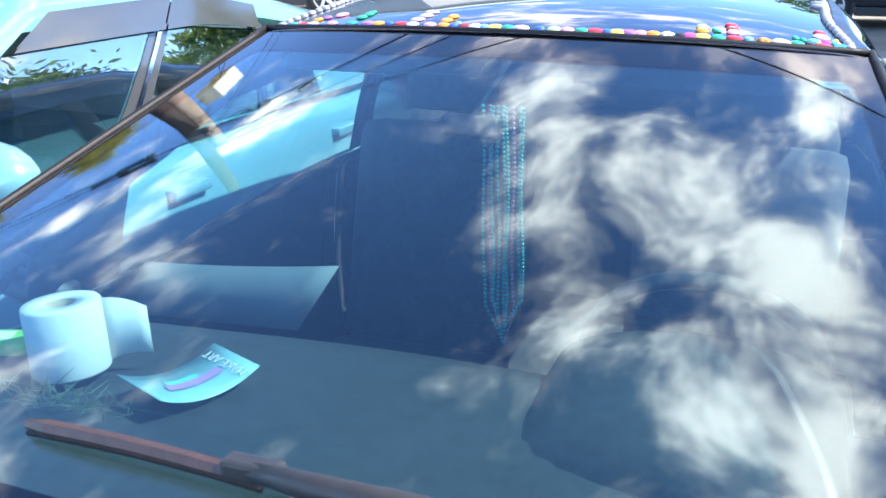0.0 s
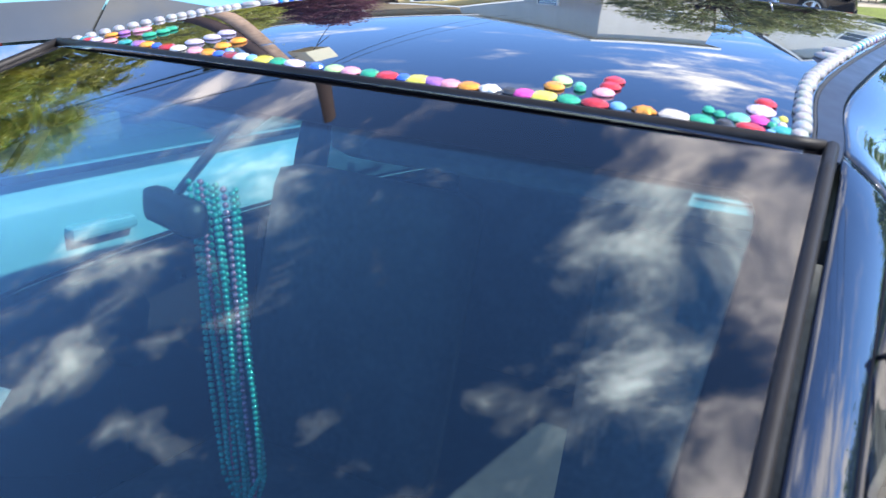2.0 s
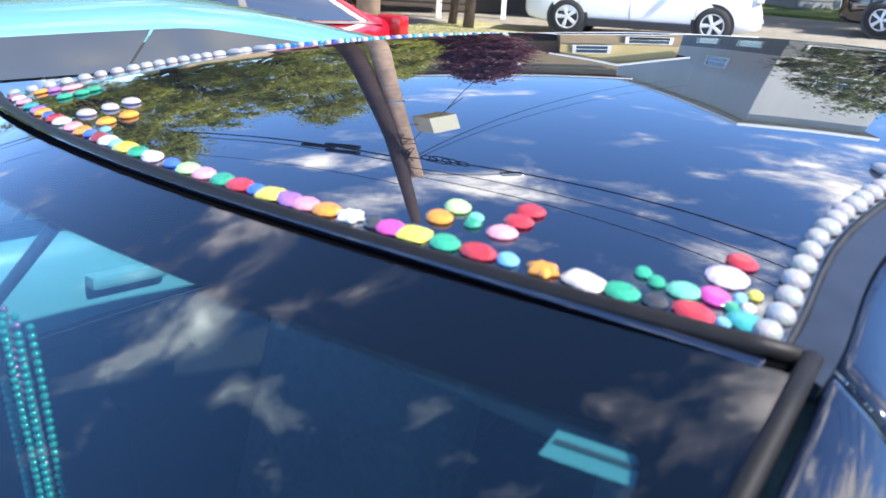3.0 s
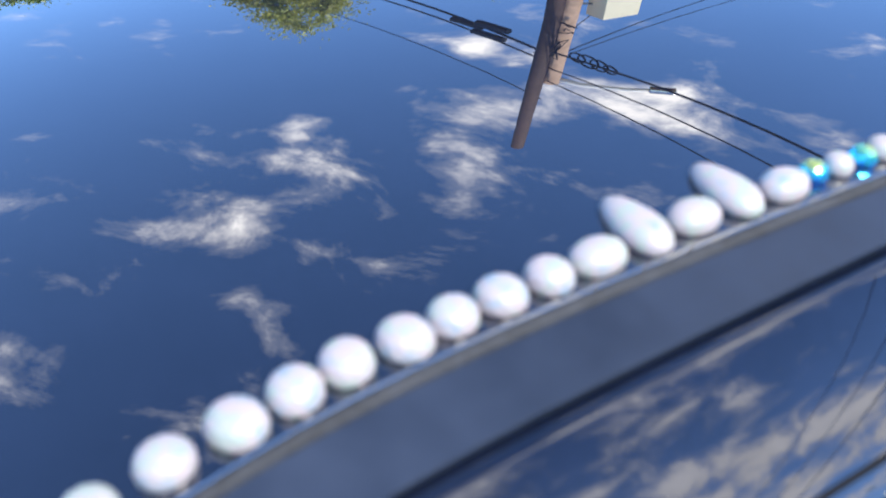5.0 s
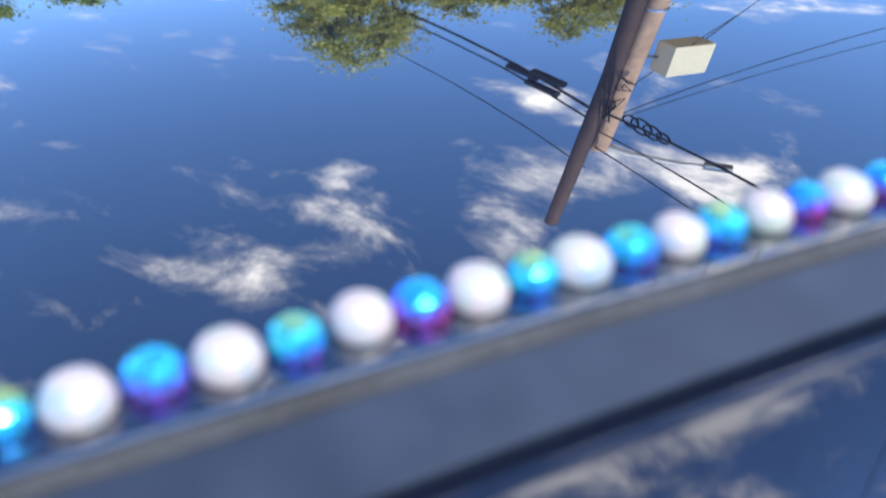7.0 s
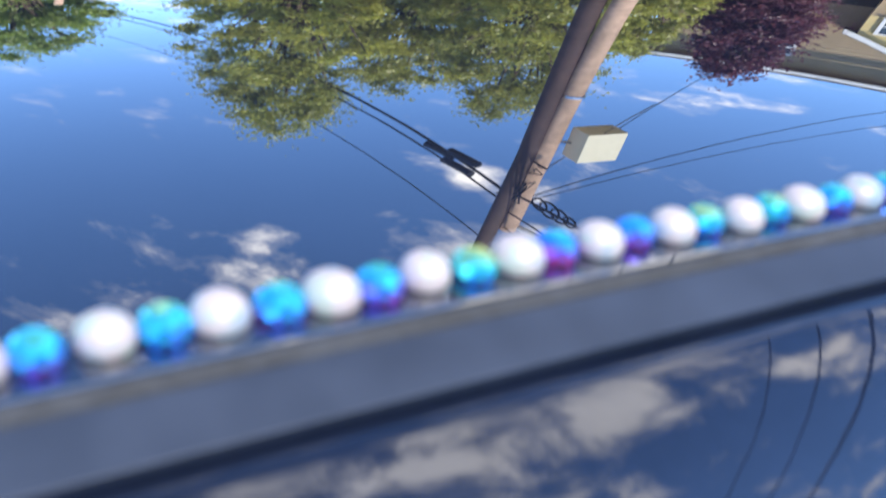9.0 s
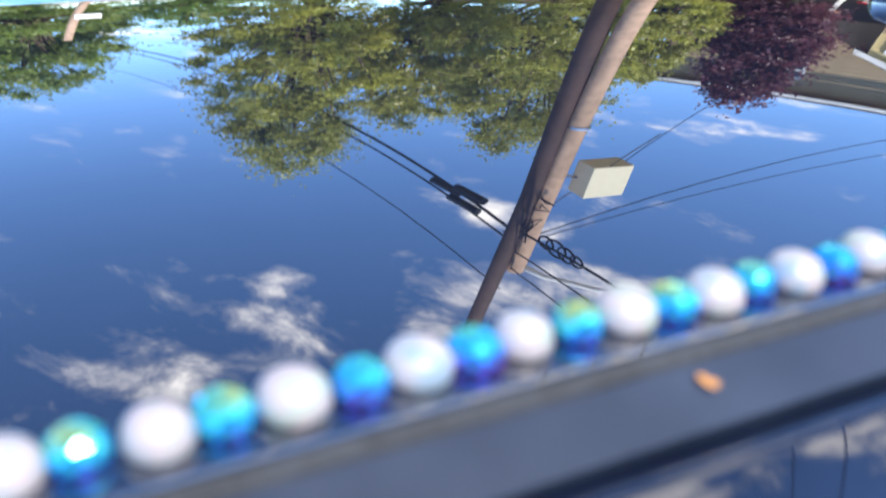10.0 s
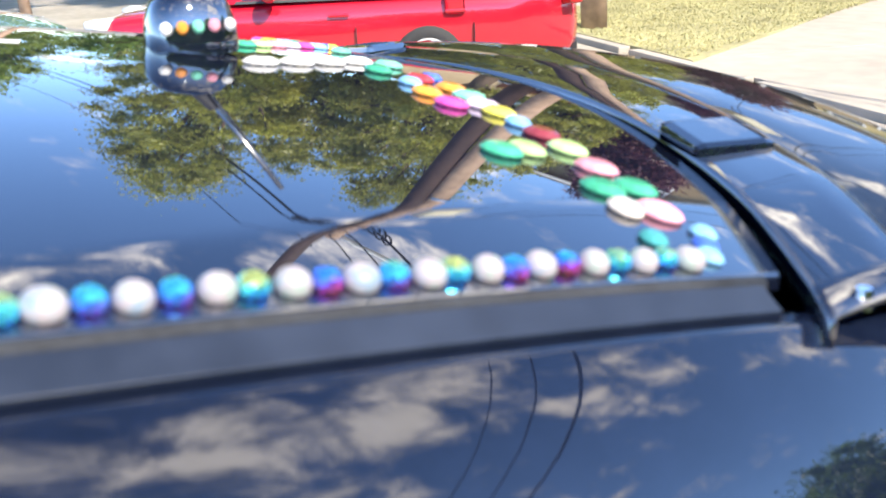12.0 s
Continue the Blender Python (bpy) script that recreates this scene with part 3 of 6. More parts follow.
for sd_ in (1, -1):
    part("pillar_seal", tube(bmesh.new(), [ws(sd_ * 1.01, -0.012 + 1.01 * i / 24, 0.002) for i in range(25)], 0.0068, 12), RUBBER, car, "rounded black rubber seal", True)
    # the pillar carries on the panel over the doors and turns under more sharply
    rr, seam = [rail_row(RAIL[1:], sd_, 0.034), rail_row(RAIL[1:], sd_, 0.022)], []
    for j in range(1, 33):
        v = -0.012 + 0.031 * j
        p = ws(sd_ * 1.01, v) + Vector((sd_ * 0.0125, 0, -0.0105))
        line, z = [p.copy()], ease((v + 0.02) / 0.3)
        for k in range(1, 25):
            soft = 27 + 53 * (k / 24) ** 0.9
            hard = 20 + 24 * min(1.0, k / 7) if k < 9 else min(88.0, 44 + 16 * (k - 8))
            a_ = radians(lerp(soft, hard, z))
            p = p + Vector((sd_ * math.cos(a_), 0.12 * math.sin(a_), -math.sin(a_))) * lerp(0.0077, 0.0066, z)
            line.append(p.copy())
        rr.append(line)
        seam.append(line[8])
    pillar = part("pillar", slab(rr, -0.003), PAINT_SIDE, car, "glossy navy-black windshield pillar", True)
    part("door_seam", tube(bmesh.new(), [rail_row(RAIL[1:], sd_, 0.034)[8], *seam], 0.0013, 5), SEAL, pillar, "dark shut line of the door")
    # small curled black bar laid over the shut line
    q = seam[5] + Vector((sd_ * 0.002, 0, 0.001))
    part("black_hook", tube(bmesh.new(), [q, q + Vector((sd_ * 0.006, 0.004, 0.003)), q + Vector((sd_ * 0.014, 0.004, -0.006)), q + Vector((sd_ * 0.019, 0, -0.022)), q + Vector((sd_ * 0.02, -0.004, -0.05))], [0.002, 0.0035, 0.004, 0.005, 0.005], 8), SEAL, pillar, "small curled black hook shape beside the shut line", True)
    # door mirror on its foot
    mir = bmesh.new()
    bmesh.ops.create_uvsphere(mir, u_segments=20, v_segments=12, radius=1, matrix=pose(sd_ * 0.93, -0.47, 1.0, 0, 0, sd_ * 8) @ Matrix.Diagonal((0.12, 0.075, 0.075, 1)))
    mo = part("door_mirror", mir, PAINT_SIDE, car, "navy-black door mirror", True)
    part("mirror_foot", tube(bmesh.new(), [(sd_ * 0.74, -0.42, 0.93), (sd_ * 0.8, -0.44, 0.95), (sd_ * 0.86, -0.46, 0.98)], [0.04, 0.03, 0.03], 10), BLACK_PLASTIC, mo, "", True)
    part("mirror_glass", boxed(-0.09, 0.09, -0.004, 0.004, -0.055, 0.055, 0.01, m=pose(sd_ * 0.93, -0.393, 1.0, 0, 0, sd_ * 8)), CHROME, mo)
strip = sheet([[ws(-1 + 2 * i / 40, -0.006, -0.006) for i in range(41)],
               [(0.54 * s, roof_front(0.52 * s) + 0.006, roof_z(0.535 * s, roof_front(0.52 * s) + 0.006) - 0.008) for s in [-1 + 2 * i / 40 for i in range(41)]]])
part("header_strip", strip, RUBBER, car, "black gap above the windshield")
part("cowl", slab([[ws(-1 + 2 * i / 16, 0.985, -0.012) for i in range(17)], [(0.75 * (-1 + 2 * i / 16), -1.2, 0.995) for i in range(17)], [(0.75 * (-1 + 2 * i / 16), -1.3, 0.985) for i in range(17)]], -0.01), BLACK_PLASTIC, car, "black plastic cowl")
part("bonnet", slab([[((0.76 - 0.06 * v) * (-1 + 2 * i / 20), -1.24 - 0.98 * v, 1.012 - 0.03 * (-1 + 2 * i / 20) ** 2 - 0.16 * v ** 1.6) for i in range(21)] for v in [k / 12 for k in range(13)]], -0.01), PAINT, car, "glossy navy-black bonnet", True)


def bumper_point(end, s, z, out):
    """The wrapped end of the car: end -1 for the nose, 1 for the tail; s from side to side; out bulges it."""
    wrap = abs(s) ** 3.2
    y = (2.3 - 0.42 * wrap + out) if end < 0 else (2.6 - 0.3 * wrap + out)
    return 0.785 * s * (1 + 0.012 * out / 0.03), end * y, z


SS = [-1 + 2 * i / 36 for i in range(37)]
NOSE = [(0.2, -0.08), (0.23, -0.01), (0.34, 0.02), (0.5, 0.035), (0.62, 0.03), (0.72, 0.0), (0.8, -0.05), (0.845, -0.1), (0.86, -0.16)]
TAIL = [(0.24, -0.08), (0.28, -0.01), (0.4, 0.02), (0.56, 0.03), (0.64, 0.025), (0.68, -0.01), (0.7, -0.06)]


def bulge(prof, z):
    return float(np.interp(z, [p[0] for p in prof], [p[1] for p in prof]))


nose = part("front_bumper", slab([[bumper_point(-1, s, z, o) for s in SS] for z, o in NOSE], 0.006), PAINT_SIDE, car, "rounded navy-black front bumper", True)
rear = part("rear_bumper", slab([[bumper_point(1, s, z, o) for s in SS] for z, o in TAIL], 0.006), PAINT_SIDE, car, "rounded navy-black rear bumper", True)
part("air_intake", slab([[bumper_point(-1, s * 0.5, z, bulge(NOSE, z) + 0.008) for s in SS] for z in (0.3, 0.35, 0.42)], 0.004), BLACK_PLASTIC, nose, "black lower air intake")
part("grille", slab([[bumper_point(-1, s * 0.42, z, bulge(NOSE, z) + 0.008) for s in SS] for z in (0.66, 0.7, 0.76)], 0.004), BLACK_PLASTIC, nose, "black upper grille")
for end, nm, prof in ((-1, "front_plate", NOSE), (1, "rear_plate", TAIL)):
    part(nm, slab([[bumper_point(end, s * 0.2, z, bulge(prof, z) + 0.012) for s in SS[::6]] for z in (0.47, 0.58)], 0.003), TRIM_WHITE, nose if end < 0 else rear, "blank number plate")
for sd_ in (1, -1):
    part("headlight", slab([[bumper_point(-1, sd_ * lerp(0.56, 0.97, u / 8), z, bulge(NOSE, z) + 0.01) for u in range(9)] for z in (0.64, 0.7, 0.76, 0.81)], 0.004), CLEAR_LENS, nose, "clear swept headlight", True)
    part("tail_light", slab([[(sd_ * lerp(0.5, 0.74, u / 6), 2.6 - 0.26 * (u / 6) ** 3 - 0.05 * k, 0.72 + 0.09 * k) for u in range(7)] for k in range(4)], 0.004), RED_LENS, car, "red tail light", True)
    for yy in (-1.4, 1.25):
        lip = [(sd_ * 0.795, yy + 0.365 * math.cos(a), 0.31 + 0.365 * math.sin(a)) for a in [math.pi * k / 16 for k in range(17)]]
        part("wheel_arch", tube(bmesh.new(), lip, 0.022, 8), BLACK_PLASTIC, car, "black wheel arch lip", True)
part("underbody", boxed(-0.7, 0.7, -2.1, 2.5, 0.22, 0.4, 0.05), BLACK_PLASTIC, car)


def wheel_parts(parent, x, y, r, side, width=0.2, axis="x", spokes=5):
    """A tyre with a spoked rim, the axle along x or y."""
    m = Matrix.Translation((x, y, r)) @ (pose(0, 0, 0, 0, 90 * side, 0) if axis == "x" else pose(0, 0, 0, -90 * side, 0, 0))
    prof = [(0.64, -0.5), (0.7, -0.52), (0.93, -0.48), (1.0, -0.3), (1.0, 0.3), (0.93, 0.48), (0.7, 0.52), (0.64, 0.5)]
    seg = 32
    bm = sheet([[m @ Vector((r * p * math.cos(2 * math.pi * k / seg), r * p * math.sin(2 * math.pi * k / seg), width * q)) for k in range(seg)] for p, q in prof], close=True)
    ty = part("tyre", bm, TYRE, parent, "", True)
    bm = sheet([[m @ Vector((r * p * math.cos(2 * math.pi * k / seg), r * p * math.sin(2 * math.pi * k / seg), width * q)) for k in range(seg)] for p, q in ((0.66, 0.46), (0.62, 0.48), (0.58, 0.4), (0.56, 0.1), (0.02, 0.1))], close=True)
    part("barrel", bm, BLACK_PLASTIC, ty, "", True)
    bm = sheet([[m @ Vector((r * p * math.cos(2 * math.pi * k / seg), r * p * math.sin(2 * math.pi * k / seg), width * q)) for k in range(seg)] for p, q in ((0.67, 0.40), (0.67, 0.5), (0.6, 0.5), (0.58, 0.4))], close=True)
    for k in range(spokes):
        a = 2 * math.pi * k / spokes
        for off in (-0.11, 0.11):
            ca, sa = math.cos(a + off), math.sin(a + off)
            cb, sb = math.cos(a + off * 0.6), math.sin(a + off * 0.6)
            rod(bm, m @ Vector((r * 0.1 * cb, r * 0.1 * sb, width * 0.42)), m @ Vector((r * 0.61 * ca, r * 0.61 * sa, width * 0.42)), r * 0.075, r * 0.05, 6)
    rod(bm, m @ Vector((0, 0, width * 0.3)), m @ Vector((0, 0, width * 0.5)), r * 0.14, r * 0.11, 12)
    part("rim", bm, RIM, ty, "silver alloy rim")


for sd_ in (1, -1):
    for yy in (-1.4, 1.25):
        wheel_parts(car, sd_ * 0.72, yy, 0.31, sd_)

# tailgate: flat lip behind the roof, hinge covers, rear glass
def tg(s, off, dz, wide=0.468):
    """A point behind the roof's rear edge, off metres further back and dz up."""
    x = s * wide
    b = back_y(x)
    return x * (1 + 0.25 * max(0.0, off - 0.1)), b + off, roof_z(x, b) + dz


ss = [-1 + 2 * i / 40 for i in range(41)]
tail = part("tailgate", slab([[tg(s, o, dz) for s in ss] for o, dz in ((0.0075, -0.018), (0.0078, -0.004), (0.0095, -0.0012), (0.013, -0.0004), (0.03, 0.0008), (0.05, 0.002), (0.066, 0.0025), (0.071, 0.0015), (0.0745, -0.002), (0.076, -0.012))], -0.003), PAINT, car, "glossy black tailgate lip behind the roof", True)
rg = part("rear_glass", sheet([[tg(s, o, dz) for s in ss] for o, dz in ((0.0735, -0.01), (0.085, -0.005), (0.105, -0.002), (0.135, 0.0), (0.16, -0.001), (0.18, -0.008), (0.205, -0.026), (0.25, -0.07), (0.3, -0.115), (0.36, -0.165), (0.42, -0.23), (0.52, -0.38))]), CAR_GLASS, tail, "dark sloping rear window", True)
for sd_ in (1, -1):
    x = sd_ * 0.275
    part("hinge_cover", boxed(-0.03, 0.03, -0.026, 0.026, -0.012, 0.008, 0.007, m=Matrix.Translation((x, back_y(x) + 0.036, roof_z(x, back_y(x)) + 0.0)) @ pose(0, 0, 0, 0, sd_ * 5, -sd_ * 15)), PAINT, tail, "bevelled glossy black hinge cover")
    # chrome dot added for the glint at each end of the lip
    part("chrome_dot", rod(bmesh.new(), (sd_ * 0.462, back_y(0.462) + 0.03, roof_z(0.462, 1.85) - 0.006), (sd_ * 0.462, back_y(0.462) + 0.03, roof_z(0.462, 1.85) + 0.003), 0.005, 0.0035, 8), CHROME, tail, "small bright chrome dot at the end of the lip")
part("lower_panel", slab([[tg(s * 1.2, 0.52, -0.38) for s in ss], [tg(s * 1.3, 0.62, -0.6) for s in ss], [tg(s * 1.3, 0.66, -0.9) for s in ss]], -0.01), PAINT_SIDE, tail, "", True)
part("rear_wiper", tube(bmesh.new(), [tg(0.05, 0.47, -0.27), tg(0.3, 0.38, -0.17), tg(0.7, 0.31, -0.11)], [0.012, 0.008, 0.005], 8), BLACK_PLASTIC, tail, "", True)

# antenna base with small stones, and its thin leaning rod
AX, AY = 0.02, 1.708
az_ = roof_z(AX, AY)
foot = bmesh.new()
rings = []
for f, z in ((1.0, -0.002), (1.04, 0.004), (1.02, 0.014), (0.96, 0.024), (0.86, 0.033), (0.66, 0.04), (0.34, 0.044), (0.05, 0.045)):
    ring = []
    for k in range(28):
        c, s_ = math.cos(2 * math.pi * k / 28), math.sin(2 * math.pi * k / 28)
        r = (abs(c) ** 2.8 + abs(s_) ** 2.8) ** (-1 / 2.8)
        ring.append((AX + 0.028 * f * r * c, AY + 0.031 * f * r * s_, az_ + z))
    rings.append(ring)
ant = part("antenna", sheet(rings, foot, True), PAINT, car, "squat glossy black antenna foot with a row of stones", True)
part("antenna_rod", rod(bmesh.new(), (AX, AY + 0.008, az_ + 0.03), (AX, AY + 0.106, az_ + 0.15), 0.0036, 0.0026, 10), STEEL, ant, "thin bare metal rod", True)
part("antenna_collar", rod(bmesh.new(), (AX, AY + 0.006, az_ + 0.034), (AX, AY + 0.027, az_ + 0.058), 0.008, 0.005, 10), BLACK_PLASTIC, ant)

# wipers
for nm, a, b, c, d in (("wiper", -0.27, 0.02, 0.18, 0.62), ("wiper", 0.1, 0.36, 0.5, 0.68)):
    pa, pb = ws(a / 0.73, 0.885 if a < 0 else 0.91, 0.016), ws(b / 0.73, 0.892 if a < 0 else 0.93, 0.02)
    wb = bmesh.new()
    blade = [pa.lerp(pb, k / 10) + Vector((0, 0, 0.004 * math.sin(math.pi * k / 10))) for k in range(11)]
    tube(wb, blade, [0.005] + [0.009] * 9 + [0.009], 6)
    w = part(nm, wb, material("sun_browned_wiper_rubber", (0.04, 0.019, 0.013), 0.4, var=0.6, scale=50, bump=0.1, bump_scale=200), car, "worn wiper blade, browned by the sun")
    part("wiper_lip", tube(bmesh.new(), [p - Vector((0, 0, 0.01)) for p in blade], 0.003, 5), RUBBER, w)
    arm = bmesh.new()
    tube(arm, [blade[9] + Vector((0, 0, 0.008)), blade[10] + Vector((0.06, -0.012, 0.012)), ws(c / 0.73, 0.9, 0.03), ws(d / 0.73, 0.985, 0.02)], [0.008, 0.014, 0.013, 0.012], 8)
    part("wiper_arm", arm, BLACK_PLASTIC, w, "", True)
    part("wiper_clip", boxed(-0.03, 0.03, -0.012, 0.012, -0.008, 0.012, 0.005, m=Matrix.Translation(blade[9] + Vector((0.02, 0, 0.006)))), BLACK_PLASTIC, w)

# cabin: dashboard, seats, door linings, headlining
dash = [[(x, y, z + 0.012 * math.cos(x * 4)) for x in [-0.68 + 1.36 * i / 24 for i in range(25)]] for y, z in ((-1.15, 0.955), (-0.95, 0.965), (-0.75, 0.968), (-0.55, 0.965), (-0.47, 0.945), (-0.45, 0.86), (-0.46, 0.6))]
part("dashboard", slab(dash, -0.01), CABIN, car, "dusty charcoal dashboard", True)
part("instrument_hood", slab([[(0.36 + 0.2 * math.cos(a), y, 0.96 + h * max(0.0, math.sin(a))) for a in [math.pi * k / 14 for k in range(15)]] for y, h in ((-0.78, 0.01), (-0.66, 0.055), (-0.5, 0.075), (-0.42, 0.07))], -0.006), CABIN, car, "", True)
bm = bmesh.new()
sw_c, ring = Vector((0.36, -0.3, 0.93)), []
for k in range(33):
    a = 2 * math.pi * k / 32
    ring.append(sw_c + Vector((0.18 * math.cos(a), -0.07 * math.sin(a), 0.165 * math.sin(a))))
sw = part("steering_wheel", tube(bm, ring, 0.014, 8), CABIN, car, "", True)
part("steering_hub", boxed(0.28, 0.44, -0.33, -0.27, 0.89, 0.98, 0.02), CABIN, sw)
for sx in (-0.36, 0.36):
    seat = part("front_seat", boxed(sx - 0.24, sx + 0.24, -0.15, 0.4, 0.42, 0.6, 0.06), CLOTH, car, "", True)
    part("backrest", boxed(-0.23, 0.23, -0.06, 0.06, 0, 0.58, 0.05, m=pose(sx, 0.42, 0.56, -14, 0, 0)), CLOTH, seat, "", True)
    part("headrest", boxed(-0.12, 0.12, -0.045, 0.045, 0, 0.17, 0.04, m=pose(sx, 0.575, 1.15, -10, 0, 0)), CLOTH, seat, "", True)
part("rear_seat", boxed(-0.6, 0.6, 1.2, 1.36, 0.45, 1.08, 0.06), CLOTH, car, "", True)
# added upright panel that blocks daylight leaking in from the tail
part("closing_panel", boxed(-0.6, 0.6, 1.62, 1.66, 0.45, 1.3, 0.02), CABIN, car)
part("cabin_floor", boxed(-0.68, 0.68, -1.1, 2.2, 0.36, 0.42, 0.01), CABIN, car)
part("headlining", sheet([[(s * (row_x(y) - 0.0), y, roof_z(s * row_x(y), y) - 0.035) for s in [-1 + 2 * i / 12 for i in range(13)]] for y in [0.0 + 1.8 * k / 12 for k in range(13)]]), CABIN, car, "", True)
for sx in (-0.26, 0.26):
    part("sun_visor", boxed(-0.2, 0.2, -0.07, 0.07, -0.008, 0.008, 0.008, m=pose(sx * 1.1, -0.01, 1.355, 22, 0, 0)), CLOTH, car, "", True)
mirror = part("rear_view_mirror", boxed(-0.055, 0.055, -0.014, 0.014, -0.02, 0.02, 0.012, m=pose(-0.05, -0.22, 1.265, 0, 0, -14)), BLACK_PLASTIC, car, "dark oval rear view mirror", True)
part("mirror_stem", rod(bmesh.new(), (-0.05, -0.22, 1.28), (0, -0.17, 1.37), 0.005, 0.006, 8), BLACK_PLASTIC, mirror)
# small permit stuck behind the glass, its print as plain bars
stk = part("permit_sticker", sheet([[ws(0.885 + 0.045 * i, 0.071 + 0.009 * j, -0.008) for i in (-1, 1)] for j in (0, 1, 2)]), material("pale_cyan_label", (0.1, 0.24, 0.26), 0.4), windshield, "pale cyan label with an unreadable printed line")
part("label_tab", sheet([[ws(0.95 + 0.008 * i, 0.065 + 0.006 * j, -0.008) for i in (-1, 1)] for j in (0, 1, 2)]), stk.data.materials[0], windshield)
part("print_bar", sheet([[ws(0.885 + 0.04 * i, 0.078 + 0.003 * j, -0.0065) for i in (-1, 1)] for j in (0, 1)]), CABIN, windshield)


# ---- gems ----
def cut_stone(wx, wy, h, seg=12, power=2.0, point=0.0, petals=0, round_top=False, twist=False):
    """A faceted stone: girdle, slanted crown, flat table. point: how far one end is drawn out; petals: a scalloped outline."""
    bm = bmesh.new()
    rings = []
    steps = ((0.95, 0.0), (1.0, 0.18), (0.95, 0.45), (0.8, 0.74), (0.52, 0.94), (0.2, 1.0)) if round_top else ((0.94, 0.0), (1.0, 0.25), (0.97, 0.38), (0.78, 0.78), (0.55, 1.0))
    for j, (f, z) in enumerate(steps):
        ring = []
        for k in range(seg):
            a = 2 * math.pi * (k + (0.5 * j if twist else 0.0)) / seg
            c, s = math.cos(a), math.sin(a)
            r = (abs(c) ** power + abs(s) ** power) ** (-1 / power)
            if petals:
                r *= 0.86 + 0.14 * math.cos(petals * a)
            x = wx / 2 * r * c
            if point and c < 0:
                x *= 1 + point
                s *= 1 - 0.35 * point * abs(c)
            ring.append(bm.verts.new((x * f, wy / 2 * r * s * f, h * z)))
        rings.append(ring)
    for a, b in zip(rings, rings[1:]):
        for k in range(seg):
            if twist:
                bm.faces.new((a[k], a[(k + 1) % seg], b[k]))
                bm.faces.new((a[(k + 1) % seg], b[(k + 1) % seg], b[k]))
            else:
                bm.faces.new((a[k], a[(k + 1) % seg], b[(k + 1) % seg], b[k]))
    bm.faces.new(rings[-1])
    return bm


def stone_mesh(name, bm, mat, soft=False):
    me = mesh_of(bm, name)
    if soft:
        me.polygons.foreach_set("use_smooth", [True] * len(me.polygons))
    me.materials.append(mat)
    return me


def set_stone(name, me, x, y, turn=0.0, lift=0.0, label=""):
    """Lays a stone on the roof, square to its surface."""
    e = 0.004
    n = Vector((-(roof_z(x + e, y) - roof_z(x - e, y)) / (2 * e), -(roof_z(x, y + e) - roof_z(x, y - e)) / (2 * e), 1)).normalized()
    q = Vector((0, 0, 1)).rotation_difference(n).to_matrix().to_4x4()
    ob = new(name, me)
    ob.parent = roof
    ob.matrix_basis = Matrix.Translation((x, y, roof_z(x, y) + 0.0004 + lift)) @ q @ pose(0, 0, 0, 0, 0, turn)
    if label:
        tagged(ob, label)
    return ob


rnd = random.Random(11)
# side rows: thirteen round white stones, ovals and drops, then coated and white stones by turns
ROW_I = [1, 8, 13, 14, 15, 16, 17, 18, 19, 20, 24, 30, 45, 131]
ROW_Y = [0.0245, 0.178, 0.2725, 0.2915, 0.3125, 0.3355, 0.3575, 0.3808, 0.4031, 0.4211, 0.4759, 0.556, 0.7455, 1.817]
M_ROUND = [stone_mesh("round_stone", cut_stone(0.0182 * k, 0.0192 * k, 0.008, 11, round_top=True, twist=True), PEARL) for k in (0.96, 1.0, 1.04)]
M_OVAL = stone_mesh("oval_stone", cut_stone(0.0235, 0.0175, 0.008, 14, round_top=True), PEARL, True)
M_DROP = stone_mesh("drop_stone", cut_stone(0.029, 0.02, 0.0078, 14, 2.0, 0.55, round_top=True), PEARL, True)
M_SMALL = [stone_mesh("small_round_stone", cut_stone(0.0139 * k, 0.0139 * k, 0.0068, 12, round_top=True), PEARL, True) for k in (0.95, 1.0, 1.05)]
M_AUR = [stone_mesh("coated_stone", cut_stone(0.0122 * k, 0.0122 * k, 0.0062, 9, round_top=True, twist=True), AURORA) for k in (0.96, 1.0, 1.04)]
for sd_ in (1, -1):
    for i in range(1, 132):
        y = float(np.interp(i, ROW_I, ROW_Y)) + rnd.uniform(-0.0006, 0.0006)
        x = sd_ * (row_x(y) + rnd.uniform(-0.0008, 0.0008))
        tn = rnd.uniform(0, 360)
        if i < 15:
            set_stone("white_gem", rnd.choice(M_ROUND), x, y, tn)
        elif i in (15, 17, 19):
            set_stone("white_gem", M_OVAL, x, y, 90)
        elif i in (16, 18):
            set_stone("white_gem", M_DROP, x - sd_ * 0.004, y, 0 if sd_ > 0 else 180)
        elif i % 2:
            set_stone("white_gem", rnd.choice(M_SMALL), x, y, tn)
        else:
            set_stone("coated_gem", rnd.choice(M_AUR), x, y, tn)

STONES = {}


def color_stone(color, w, d, shape="oval"):
    key = (color, w, d, shape)
    if key not in STONES:
        pw, pt, pe = {"oval": (2.0, 0, 0), "drop": (2.0, 0.5, 0), "block": (4.5, 0, 0), "flower": (2.0, 0, 6)}[shape]
        STONES[key] = stone_mesh("acrylic_stone", cut_stone(w, d, 0.0048 if w > 0.015 else 0.004, 24 if pe else 11, pw, pt, pe, twist=not pe), GEM[color])
    return STONES[key]


def front_y(x):
    return -0.073 + 0.34 * x * x


